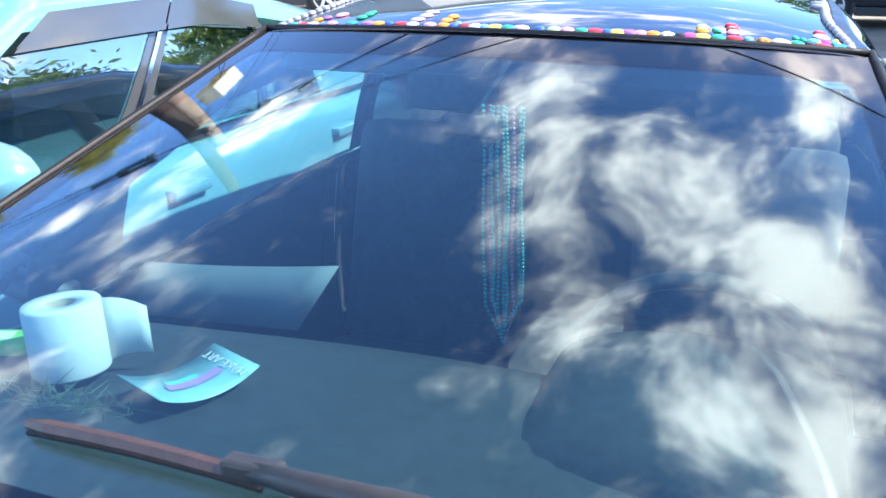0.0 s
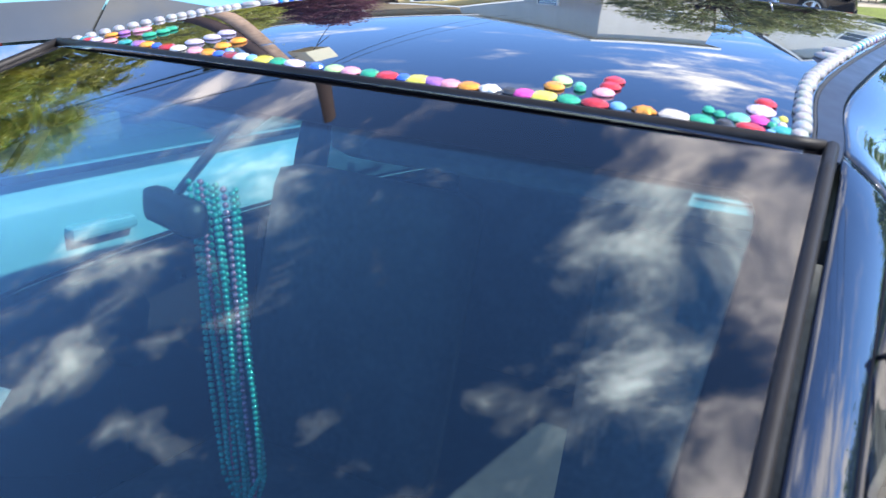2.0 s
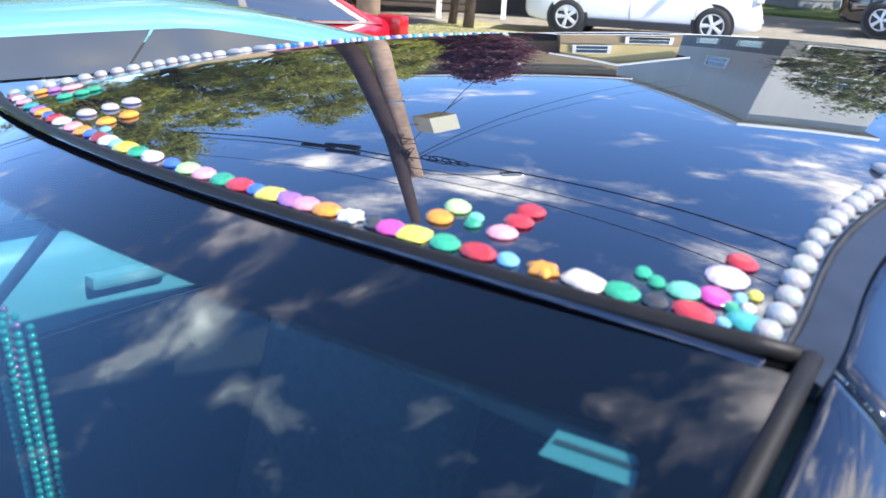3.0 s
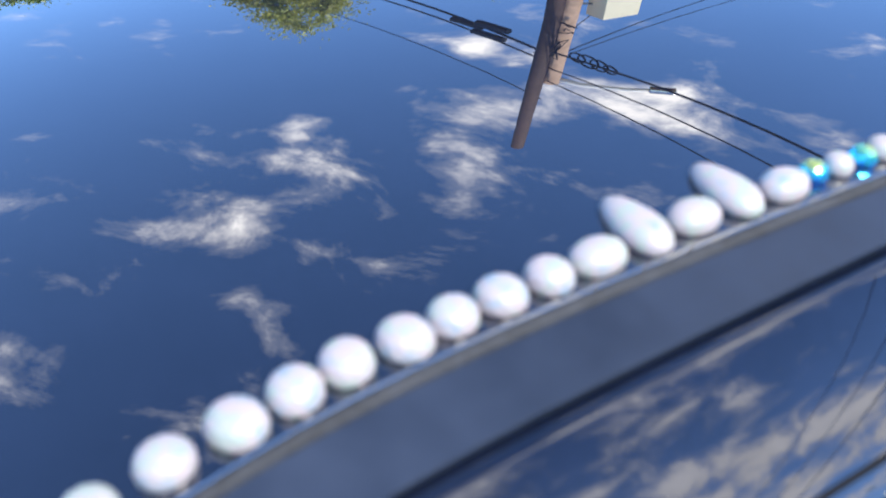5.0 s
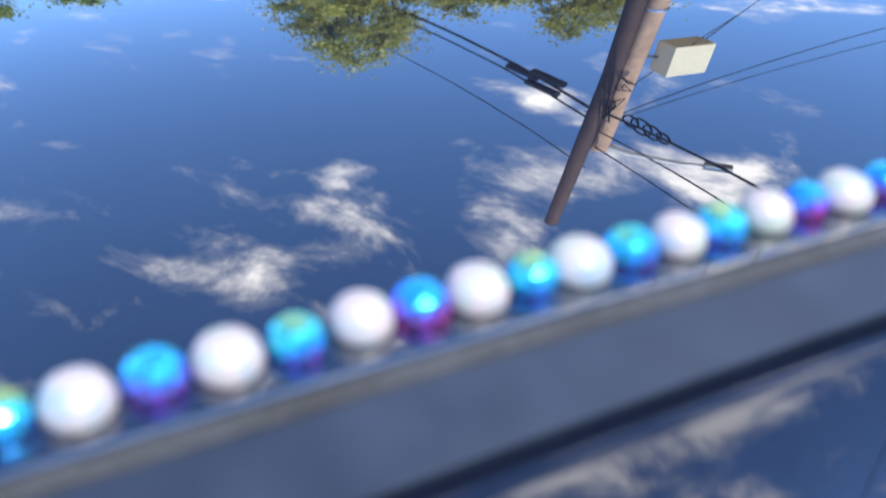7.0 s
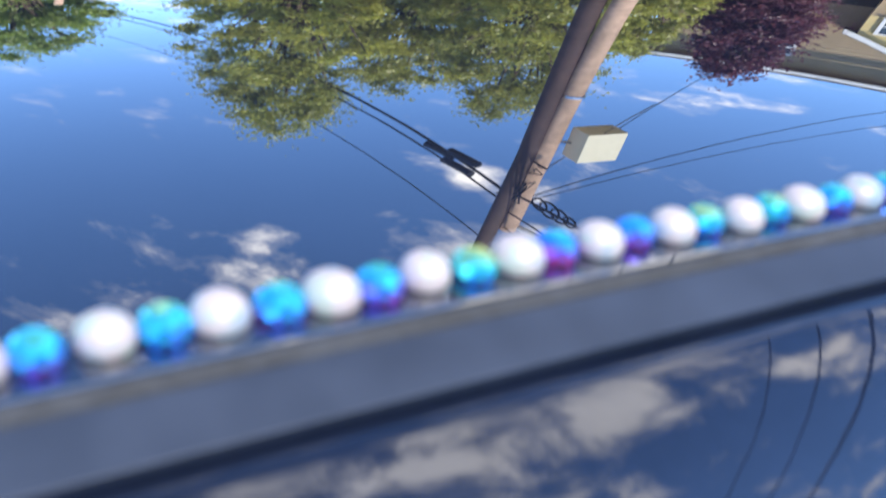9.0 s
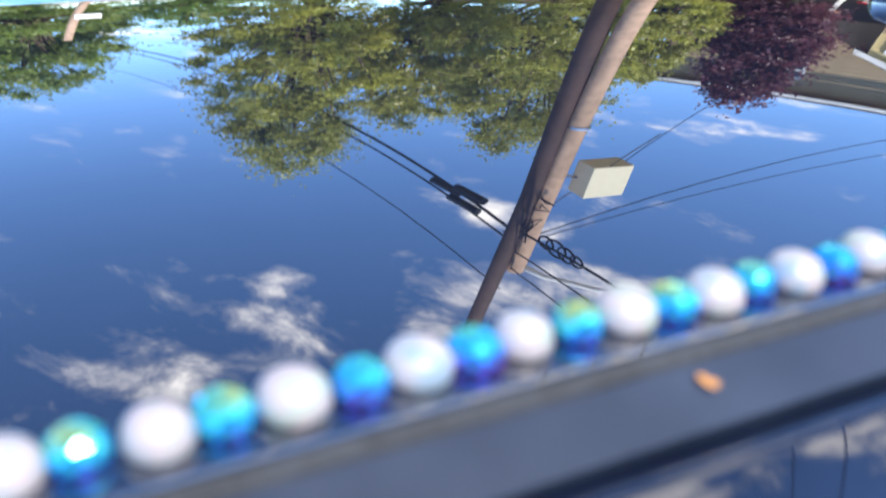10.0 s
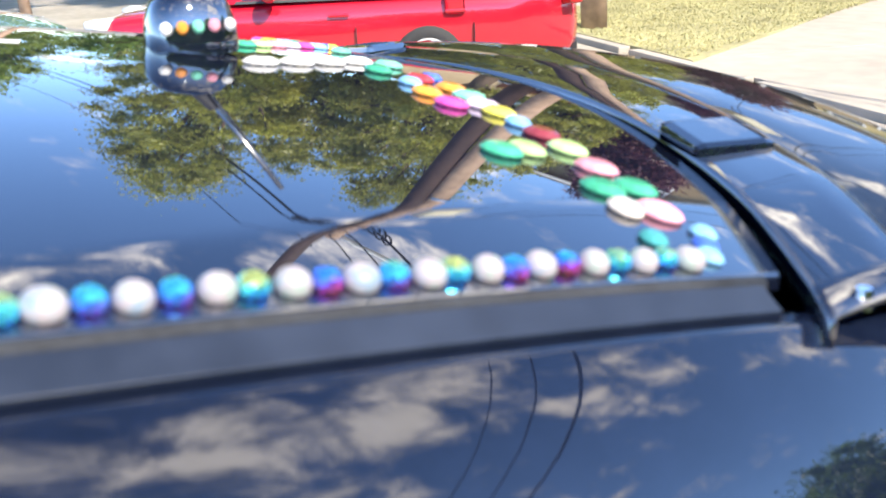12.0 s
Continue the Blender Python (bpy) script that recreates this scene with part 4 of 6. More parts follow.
# the row above the windshield, from one corner to the other
seq = ("teal red lilac pink teal purple orange blue red white pink orange blue maroon white sky yellow green lilac blue lime pink green red blue yellow purple pink orange "
       "white black magenta yellow green red sky orange cream green black red teal").split()
xs = [-0.505, -0.475, -0.447, -0.4, -0.353, -0.313, -0.292, -0.268, -0.243, -0.219, -0.183, -0.156, -0.136, -0.115, -0.094, -0.077, -0.058, -0.034, -0.007, 0.024, 0.049,
      0.072, 0.097, 0.12, 0.14, 0.157, 0.179, 0.195, 0.216, 0.239, 0.261, 0.276, 0.296, 0.321, 0.347, 0.369, 0.394, 0.422, 0.446, 0.467, 0.49, 0.517]
for c, x in zip(seq, xs):
    small = c in ("black", "blue", "sky")
    wide = 0.018 if small else 0.026
    shp = "block" if c in ("yellow", "cream") else "flower" if x in (0.239, 0.394) else "drop" if c in ("purple", "lilac") else "oval"
    set_stone("gem", color_stone(c, wide + (0.004 if c in ("cream", "red") else 0), 0.0145 if small else 0.0195, shp), x, front_y(x) + (0.006 if abs(x) > 0.5 else 0), rnd.uniform(-12, 12) + 20 * x)
# short branches that run back from the row
BRANCH_L = [("orange", -0.452, 0.026), ("purple", -0.436, 0.036), ("pink", -0.409, 0.046), ("green", -0.349, 0.008), ("green", -0.342, 0.026), ("green", -0.343, 0.042), ("lilac", -0.219, -0.029),
            ("lilac", -0.211, -0.006), ("lilac", -0.208, 0.017), ("orange", -0.159, -0.038), ("orange", -0.155, -0.015), ("sky", -0.132, -0.053)]
BRANCH_R = [("orange", 0.292, -0.014), ("lime", 0.291, 0.006), ("green", 0.317, -0.006), ("mint", 0.313, 0.002), ("pink", 0.342, -0.002), ("red", 0.34, 0.018), ("red", 0.336, 0.036),
            ("green", 0.443, 0.023), ("green", 0.455, 0.02), ("mint", 0.473, 0.024), ("magenta", 0.49, 0.033), ("lilac", 0.484, 0.059), ("red", 0.481, 0.083)]
for c, x, y in BRANCH_L + BRANCH_R:
    big = (c, x) in (("lilac", 0.484), ("pink", -0.409))
    tiny = (c, x) in (("green", 0.317), ("mint", 0.313), ("green", 0.443), ("green", 0.455), ("sky", -0.132))
    slim = c == "lilac" and not big
    set_stone("gem", color_stone(c, 0.03 if big or slim else 0.0135 if tiny else 0.0235, 0.027 if big else 0.0115 if tiny else 0.0155 if slim else 0.0185), x, y, rnd.uniform(0, 20) if slim else rnd.uniform(-25, 25))
for c, x, y in (("sky", 0.508, 0.012), ("sky", 0.502, 0.043), ("green", 0.503, 0.031), ("lilac", 0.511, 0.037), ("yellow", 0.507, 0.053)):
    set_stone("gem", color_stone(c, 0.011, 0.0095), x, y, rnd.uniform(0, 90))

# the row along the tailgate, mirrored past the antenna
REAR = [("blue", 0.415, 1.838), ("sky", 0.404, 1.846), ("sky", 0.424, 1.832), ("teal", 0.41, 1.813), ("pink", 0.385, 1.836), ("cream", 0.383, 1.818), ("green", 0.358, 1.842), ("green", 0.36, 1.822),
        ("pink", 0.329, 1.84), ("green", 0.307, 1.797), ("lime", 0.303, 1.814), ("lime", 0.298, 1.843), ("maroon", 0.27, 1.844), ("sky", 0.246, 1.843), ("yellow", 0.222, 1.844), ("lilac", 0.203, 1.843),
        ("magenta", 0.204, 1.821), ("mint", 0.176, 1.848), ("orange", 0.172, 1.82), ("orange", 0.15, 1.848), ("sky", 0.136, 1.825), ("red", 0.118, 1.84), ("blue", 0.108, 1.853), ("green", 0.088, 1.822), ("mint", 0.05, 1.846)]
for c, x, y in REAR:
    for k in (1, -1):
        small = c in ("blue", "sky", "cream") or x > 0.4
        set_stone("gem", color_stone(c, 0.014 if x > 0.4 else 0.019 if small else 0.0245, 0.011 if x > 0.4 else 0.0145 if small else 0.018), k * x, y, rnd.uniform(-20, 20) + (30 if k > 0 else -30))
for x, y in ((0.088, 1.738), (0.078, 1.766), (0.065, 1.794), (0.045, 1.823)):
    set_stone("gem", color_stone("white", 0.027, 0.017), x, y, 100)
for k, c in enumerate("green lime pink lilac magenta sky yellow".split()):
    set_stone("gem", color_stone(c, 0.021, 0.016), -0.035 - 0.012 * k, 1.76 + 0.016 * k, 60)
# two rows of little stones on the antenna foot
for k, c in enumerate("white orange mint pink white".split()):
    me = color_stone(c, 0.0095, 0.0085)
    ob = part("small_gem", me, None, ant)
    ob.matrix_basis = Matrix.Translation((AX + 0.0272, AY - 0.022 + 0.011 * k, az_ + 0.018)) @ pose(0, 0, 0, 0, 84, 0)

# ---- things in the car ----
roll = thing("toilet_roll", "white toilet paper roll with a loose sheet, on the dashboard", "toilet paper", pose(-0.464, -0.74, 0.9785, 0, -5, 0) @ Matrix.Scale(1.0, 4))
seg = 36
bm = sheet([[Vector((r * math.cos(2 * math.pi * k / seg), r * math.sin(2 * math.pi * k / seg), z)) for k in range(seg)] for r, z in ((0.02, 0.004), (0.052, 0.0), (0.054, 0.003), (0.054, 0.097), (0.052, 0.1), (0.022, 0.1), (0.021, 0.09), (0.02, 0.004))], close=True)
part("paper_roll", bm, PAPER, roll, "", True)
part("cardboard_core", sheet([[Vector((0.0205 * math.cos(2 * math.pi * k / seg), 0.0205 * math.sin(2 * math.pi * k / seg), z)) for k in range(seg)] for z in (0.004, 0.099)], close=True), STUCCO, roll)
part("loose_sheet", slab([[(0.046 + 0.05 * u, 0.028 + 0.03 * u, 0.099 - 0.02 * u ** 2 - 0.092 * v * (1 - 0.25 * u)) for u in (0, 0.25, 0.5, 0.75, 1)] for v in (0, 0.5, 1)], 0.0006), PAPER, roll, "", True)
card = thing("leaflet", "curled pale blue printed leaflet lying on the dashboard", "leaflet", pose(-0.272, -0.738, 0.986, 0, 0, 66))
part("leaflet_sheet", slab([[(-0.075 + 0.15 * u, -0.055 + 0.11 * v, 0.002 + 0.02 * (2 * u - 1) ** 2) for v in (0, 0.5, 1)] for u in [k / 10 for k in range(11)]], 0.0006), CARD_BLUE, card, "", True)


def card_bar(u0, u1, v0, v1, mat, name):
    us = [u0 + (u1 - u0) * k / 6 for k in range(7)]
    part(name, sheet([[(-0.075 + 0.15 * u, -0.055 + 0.11 * v, 0.004 + 0.02 * (2 * u - 1) ** 2) for v in (v0, v1)] for u in us]), mat, card, "", True)


INK_PINK = material("violet_print", (0.45, 0.25, 0.55), 0.5)
card_bar(0.25, 0.8, 0.38, 0.55, INK_PINK, "printed_shape")
card_bar(0.3, 0.62, 0.55, 0.66, material("aqua_print", (0.15, 0.55, 0.55), 0.5), "printed_shape")
tx = bpy.data.curves.new("words", "FONT")
tx.body, tx.size, tx.align_x, tx.align_y, tx.extrude = "MAKE ART", 0.02, "CENTER", "CENTER", 0.0002
wo = new("words", tx)
wo.data.materials.append(PAPER)
wo.parent = card
wo.matrix_basis = pose(0.056, 0.0, 0.0152, -21.7, 0, 90)
# one even grey-blue sheet for the shape behind the dashboard
sheet_ob = thing("grey_blue_sheet", "thin curved grey-blue sheet standing behind the dashboard", "paper", pose(0, 0, 0))
part("curved_sheet", slab([[(-0.66 + 0.40 * u - 0.07 * (1 - v), -0.33 + 0.03 * v, 0.88 + 0.02 * u + (0.10 + 0.02 * u * u) * v) for u in [k / 8 for k in range(9)]] for v in (0, 0.5, 1)], 0.0008), material("matt_grey_blue", (0.17, 0.2, 0.22), 0.7, var=0.1, scale=20), sheet_ob, "", True)
pack = thing("tissue_pack", "small green plastic packet on the dashboard", "packet", pose(-0.61, -0.72, 0.978, 0, 0, 20))
part("packet", boxed(-0.05, 0.05, -0.03, 0.03, 0, 0.022, 0.008), material("bright_green_plastic", (0.2, 0.62, 0.08), 0.35, var=0.1, scale=40), pack, "", True)
part("packet_label", boxed(-0.02, 0.02, -0.015, 0.015, 0.022, 0.0232), PAPER, pack)
# strings of beads over the mirror
neck = thing("bead_necklace", "long teal metallic bead strings hanging from the mirror", "necklace", pose(0.003, -0.215, 1.3))
for s_ in range(9):
    bm = bmesh.new()
    n = 52 + 3 * (s_ % 3)
    for k in range(n):
        v = k / (n - 1)
        spread = 0.035 * (1 - max(0.0, v - 0.84) / 0.16) * (s_ - 4) / 4
        p = Vector((spread + 0.002 * math.sin(9 * v + s_), 0.008 * math.sin(s_ * 2.1) + 0.045 * v, -0.435 * v * (1 - 0.03 * (s_ % 3))))
        bmesh.ops.create_icosphere(bm, subdivisions=1, radius=0.004, matrix=Matrix.Translation(p))
    part("bead_string", bm, BEAD_PINK if s_ in (1, 6) else BEAD_TEAL, neck, "pink metallic beads" if s_ in (1, 6) else "", True)
sprig = thing("dried_sprig", "dry grey-green sprig lying on the dashboard", "dried plant", pose(-0.42, -0.83, 0.978))
bm = bmesh.new()
rs = random.Random(4)
for k in range(130):
    a = Vector((rs.gauss(0, 0.05), rs.gauss(0, 0.014), 0.004))
    rod(bm, a, a + Vector((rs.gauss(0, 0.022), rs.gauss(0, 0.012), abs(rs.gauss(0.006, 0.008)))), 0.0008, 0.0004, 4)
part("twigs", bm, material("dry_grey_green", (0.09, 0.12, 0.07), 0.8), sprig)

# ---- ground ----
SLOPE, FOOT = 0.045, 15.0     # beyond the driveways the ground climbs gently


def ground_z(y):
    return SLOPE * min(max(y - FOOT, 0.0), 18.0)


gb = sheet([[(x, y, ground_z(y)) for x in (-400, -60, 0, 60, 400)] for y in (-400, -40, 0, FOOT, FOOT + 6, FOOT + 12, FOOT + 18, 60, 400)])
bmesh.ops.recalc_face_normals(gb, faces=gb.faces)
bmesh.ops.solidify(gb, geom=gb.faces[:], thickness=0.3)
tagged(part("ground", gb, ASPHALT, None), "pale weathered street surface with fine cracks", "ground", kind="structure")


def plate(name, x0, x1, y0, y1, z, mat, label, rz=0.0):
    ob = part(name, boxed(x0, x1, y0, y1, -0.05, z, 0.012), mat, None)
    ob.matrix_basis = pose(0, 0, 0, 0, 0, rz)
    return tagged(ob, label, name.replace("_", " "), kind="structure")


KR = -10.0   # the far kerb runs askew to the car
kb = bmesh.new()
for k in range(26):
    box(kb, -62 + 2.4 * k, -62 + 2.39 * k + 2.38, 6.56, 6.71, -0.1, 0.075, 0.02)
kerb = part("kerb", kb, CONCRETE, None)
kerb.matrix_basis = pose(0, 0, 0, 0, 0, KR)
tagged(kerb, "worn pale concrete kerb stones along the street", "kerb", kind="structure")
plate("gutter", -62, 3, 6.1, 6.555, 0.006, CONCRETE, "smooth concrete gutter along the kerb", KR)
for k in range(12):
    plate("driveway", -28.6 + 2.9 * k, -28.6 + 2.9 * k + 2.885, 6.715, 14.8, 0.06, CONCRETE, "pale concrete driveway slab with joints", KR)
lw_ = bmesh.new()
lo_ = [lw_.verts.new((x, y, 0.0)) for x, y in ((-13.2, 6.715), (-8.1, 6.715), (-14.3, 14.7), (-18.5, 14.7))]
hi_ = [lw_.verts.new((v.co.x, v.co.y, 0.078)) for v in lo_]
lw_.faces.new(hi_)
for i in range(4):
    lw_.faces.new((lo_[i], lo_[(i + 1) % 4], hi_[(i + 1) % 4], hi_[i]))
lawn = part("lawn", lw_, GRASS, None)
lawn.matrix_basis = pose(0, 0, 0, 0, 0, KR)
tagged(lawn, "dry sunlit lawn beside the driveway", "lawn", kind="structure")
for nm, y0, y1, mt, lb in (("far_lawn", 24.0, 27.4, GRASS_FAR, "green grass strip in front of the hedge"), ("far_pavement", 27.41, 29.2, CONCRETE, "grey pavement in front of the fence")):
    fl = plate(nm, -60, 60, 0, y1 - y0, 0.08, mt, lb)
    fl.matrix_basis = pose(0, y0, ground_z(y0), math.degrees(math.atan(SLOPE)), 0, 0)


def blades(name, label, n, x0, x1, y0, y1, h, mat, seed, rz=0.0, z=0.1):
    rs = random.Random(seed)
    vs, fs = [], []
    for i in range(n):
        x, y, a, hh = rs.uniform(x0, x1), rs.uniform(y0, y1), rs.uniform(0, 6.28), h * rs.uniform(0.5, 1.3)
        if not -13.1 < x + 0.72 * (y - 6.715) < -8.2 - 0.1 * rs.random():
            continue
        dx, dy = math.cos(a) * 0.009, math.sin(a) * 0.009
        k = len(vs)
        vs += [(x - dx, y - dy, z), (x + dx, y + dy, z), (x + rs.gauss(0, 0.03), y + rs.gauss(0, 0.03), z + hh)]
        fs.append((k, k + 1, k + 2))
    me = bpy.data.meshes.new(name)
    me.from_pydata(vs, [], fs)
    ob = part(name, me, mat, None)
    ob.matrix_basis = pose(0, 0, 0, 0, 0, rz)
    return tagged(ob, label, "grass", kind="stuff")


GRASS_BLADE = material("grass_blade", (0.3, 0.28, 0.13), 0.7, var=0.5, scale=2)
blades("grass", "short dry grass blades on the lawn", 60000, -18, -8.2, 6.75, 12.5, 0.032, GRASS_BLADE, 2, KR, 0.07)

# ---- utility pole: a new shaft beside the old one, with cables, box, lamp and splice cases ----
PX, PY = -9.9, 9.0
pole = thing("utility_pole", "tall weathered wooden utility pole with cables and a cream box", "utility pole", pose(PX, PY, 0))
shaft_a = [(0, 0, 0), (0.04, -0.15, 3), (0.08, -0.4, 6.5), (0.12, -0.62, 9.9)]
shaft_b = [(-0.36, -0.36, 0), (-0.2, -0.5, 4), (0.0, -0.72, 8), (0.05, -1.1, 11.9)]
part("shaft", tube(bmesh.new(), shaft_a, [0.17, 0.17, 0.165, 0.15], 20), POLE_WOOD, pole, "sunlit brown wooden shaft", True)
part("old_shaft", tube(bmesh.new(), shaft_b, [0.185, 0.18, 0.165, 0.13], 20), OLD_WOOD, pole, "older dark brown leaning shaft", True)
eqb = part("equipment_box", boxed(0.16, 0.62, -0.2, 0.52, 7.12, 7.86, 0.015, m=Matrix.Translation((0, 0, 0))), material("cream_metal", (0.72, 0.66, 0.48), 0.55, var=0.1, scale=9), pole, "cream metal equipment box")
part("box_bracket", rod(bmesh.new(), (0.1, -0.4, 7.5), (0.3, -0.15, 7.5), 0.03, 0.03, 8), STEEL, eqb)
for zz, c in ((6.3, STEEL),):
    part("band", tube(bmesh.new(), [(0.08, -0.02 - 0.055 * zz, zz - 0.03), (0.08, -0.02 - 0.055 * zz, zz + 0.03)], 0.185, 20), c, pole, "pale metal band")
arm_l = part("lamp_arm", tube(bmesh.new(), [(0.12, -0.62, 9.75), (0.45, -0.24, 9.93), (1.0, 0.42, 10.0), (1.25, 0.72, 9.97)], [0.06, 0.05, 0.045, 0.04], 8), TRIM_WHITE, pole, "pale metal lamp arm", True)
part("lamp_head", boxed(-0.24, 0.24, -0.1, 0.1, -0.06, 0.06, 0.04, m=pose(1.4, 0.9, 9.95, 0, 0, 50)), STEEL, arm_l, "flat street lamp head")
rs = random.Random(21)
for k in range(14):
    z0 = 8.0 + 0.07 * k
    ox, oy = rs.uniform(-0.15, 0.35), rs.uniform(-0.95, -0.45)
    part("cable_loop", tube(bmesh.new(), [(0.1 + ox * 0.3, -0.6, z0), (0.1 + ox, oy - 0.1, z0 + rs.uniform(-0.25, 0.2)), (0.12 + ox * 1.3, oy, z0 + rs.uniform(-0.3, 0.3)), (0.1, -0.7, z0 + rs.uniform(-0.2, 0.3))], 0.014, 6), CABLE, pole, "black cable loop")
part("steps_box", boxed(-0.12, 0.02, -0.75, -0.6, 6.9, 7.25, 0.02), STEEL, pole, "grey meter can")


def wire(name, a, b, sag, r, label, n=24):
    pts = [Vector(a).lerp(Vector(b), k / n) - Vector((0, 0, 4 * sag * (k / n) * (1 - k / n))) for k in range(n + 1)]
    t = part(name, tube(bmesh.new(), pts, r, 6), CABLE, None)
    return tagged(t, label, "cable", "overhead cables")


top = Vector((PX + 0.1, PY - 0.75, 8.9))
wire("overhead_cable", top, (24, 10.5, 8.6), 1.0, 0.024, "thick black overhead cable bundle along the street")
wire("overhead_cable", top + Vector((0, 0, 0.5)), (24, 10.2, 8.9), 0.75, 0.015, "black overhead cable along the street")
wire("overhead_cable", top + Vector((0, 0, 0.9)), (24, 9.6, 9.2), 0.5, 0.013, "thin black overhead wire along the street")
wire("overhead_cable", top + Vector((0, 0, 0.1)), (-48, 2.0, 8.6), 1.2, 0.032, "thick black overhead cable bundle beyond the pole")
wire("overhead_cable", top + Vector((0, 0, 0.35)), (-48, 2.3, 8.9), 1.0, 0.022, "black overhead cable beyond the pole")
wire("overhead_cable", top + Vector((0.1, -0.1, 1.4)), (-48, 3.0, 11.4), 0.9, 0.013, "thin black wire from the pole's head")
wire("service_cable", top + Vector((0, 0, 0.25)), (-15.5, 27.0, 9.6), 0.35, 0.014, "thin service wire to the grey house")
wire("service_cable", top + Vector((0, 0, 0.35)), (-14.8, 27.5, 9.9), 0.3, 0.011, "thin service wire to the grey house")
wire("service_cable", (PX + 0.5, PY - 0.1, 7.7), (-19.0, 24.0, 5.0), 0.2, 0.011, "thin wire from the cream box")
wire("stay_cable", (PX, PY - 0.5, 8.6), (PX + 0.9, PY + 0.5, 6.2), 0.0, 0.012, "thin black stay wire beside the box")
for k, (u, dz) in enumerate(((1.5, 0.0), (2.2, 0.12), (1.6, 0.32))):
    d = (Vector((-48, 2.1, 8.7)) - top).normalized()
    p = top + d * u + Vector((0, 0, dz - 0.2))
    c = part("splice_case", rod(bmesh.new(), p - d * 0.42, p + d * 0.42, 0.085, 0.085, 12), CABLE, None)
    tagged(c, "black cable splice case hanging on the cables", "splice case", "splice cases")


for k, (u, rr_) in enumerate(((0.7, 0.2), (0.95, 0.26), (1.2, 0.22), (1.45, 0.16))):
    d = (Vector((24, 10.4, 8.7)) - top).normalized()
    p = top + d * u + Vector((0, 0, -0.14))
    ring = [p + d * (rr_ * math.cos(a)) + Vector((0, 0, 0.6 * rr_ * math.sin(a))) + Vector((0.0, 0.02 * k, 0)) for a in [2 * math.pi * i / 16 for i in range(17)]]
    c = part("cable_coil", tube(bmesh.new(), ring, 0.02, 6), CABLE, None, "", True)
    tagged(c, "black coil of spare cable tied to the overhead bundle", "cable", "cable coils")


# ---- trees ----
def tree(name, label, x, y, height, crown_r, z0, leaf_mat, n, leaf, seed, trunk_r=0.2, clumps_n=210, lo=0.07, hi=0.2):
    rs = random.Random(seed)
    t = thing(name, label, "tree", pose(x, y, 0))
    bm = tube(bmesh.new(), [(0, 0, 0), (0.1, 0.05, height * 0.25), (0.0, 0.12, height * 0.5), (0.12, 0, height * 0.85)], [trunk_r, trunk_r * 0.8, trunk_r * 0.5, 0.03], 10)
    clumps = []
    zc, hz = (height + z0) / 2, (height - z0) / 2
    for k in range(clumps_n):
        while True:
            p = Vector((rs.uniform(-1, 1), rs.uniform(-1, 1), rs.uniform(-1, 1)))
            if 0.3 < p.length < 0.94:
                break
        w = 1.0 - 0.25 * max(0.0, p.z)
        c = Vector((p.x * crown_r * w, p.y * crown_r * w, zc + p.z * hz * (0.9 + 0.2 * rs.random())))
        clumps.append((c, rs.uniform(lo, hi) * crown_r))
        if k % 4 == 0:
            s = Vector((0.05, 0.05, height * rs.uniform(0.2, 0.55)))
            tube(bm, [s, s.lerp(c, 0.5) + Vector((0, 0, 0.2)), c], [trunk_r * 0.35, trunk_r * 0.2, 0.012], 6)
    part("trunk", bm, BARK, t, "", True)
    rng = np.random.RandomState(seed)
    ci = rng.randint(0, len(clumps), n)
    cc = np.array([c[0] for c in clumps])[ci]
    cr = np.array([c[1] for c in clumps])[ci]
    d = rng.normal(size=(n, 3)) * (1, 1, 0.75)
    d /= np.linalg.norm(d, axis=1)[:, None]
    p = cc + d * (cr * np.abs(rng.normal(size=n)) * 0.85)[:, None]
    a = rng.normal(size=(n, 3)) * (1, 1, 0.6)
    a /= np.linalg.norm(a, axis=1)[:, None]
    b = np.cross(a, rng.normal(size=(n, 3)))
    b /= np.linalg.norm(b, axis=1)[:, None]
    s = (leaf * rng.uniform(0.6, 1.3, n))[:, None]
    v = np.stack([p - a * s, p + b * s * 0.42, p + a * s, p - b * s * 0.42], 1).reshape(-1, 3)
    me = bpy.data.meshes.new("crown")
    me.from_pydata(v.tolist(), [], [(4 * i, 4 * i + 1, 4 * i + 2, 4 * i + 3) for i in range(n)])
    part("crown", me, leaf_mat, t)
    return t


def polar(az, d):
    return d * math.sin(radians(az)) + 0.3, d * math.cos(radians(az)) + 1.0


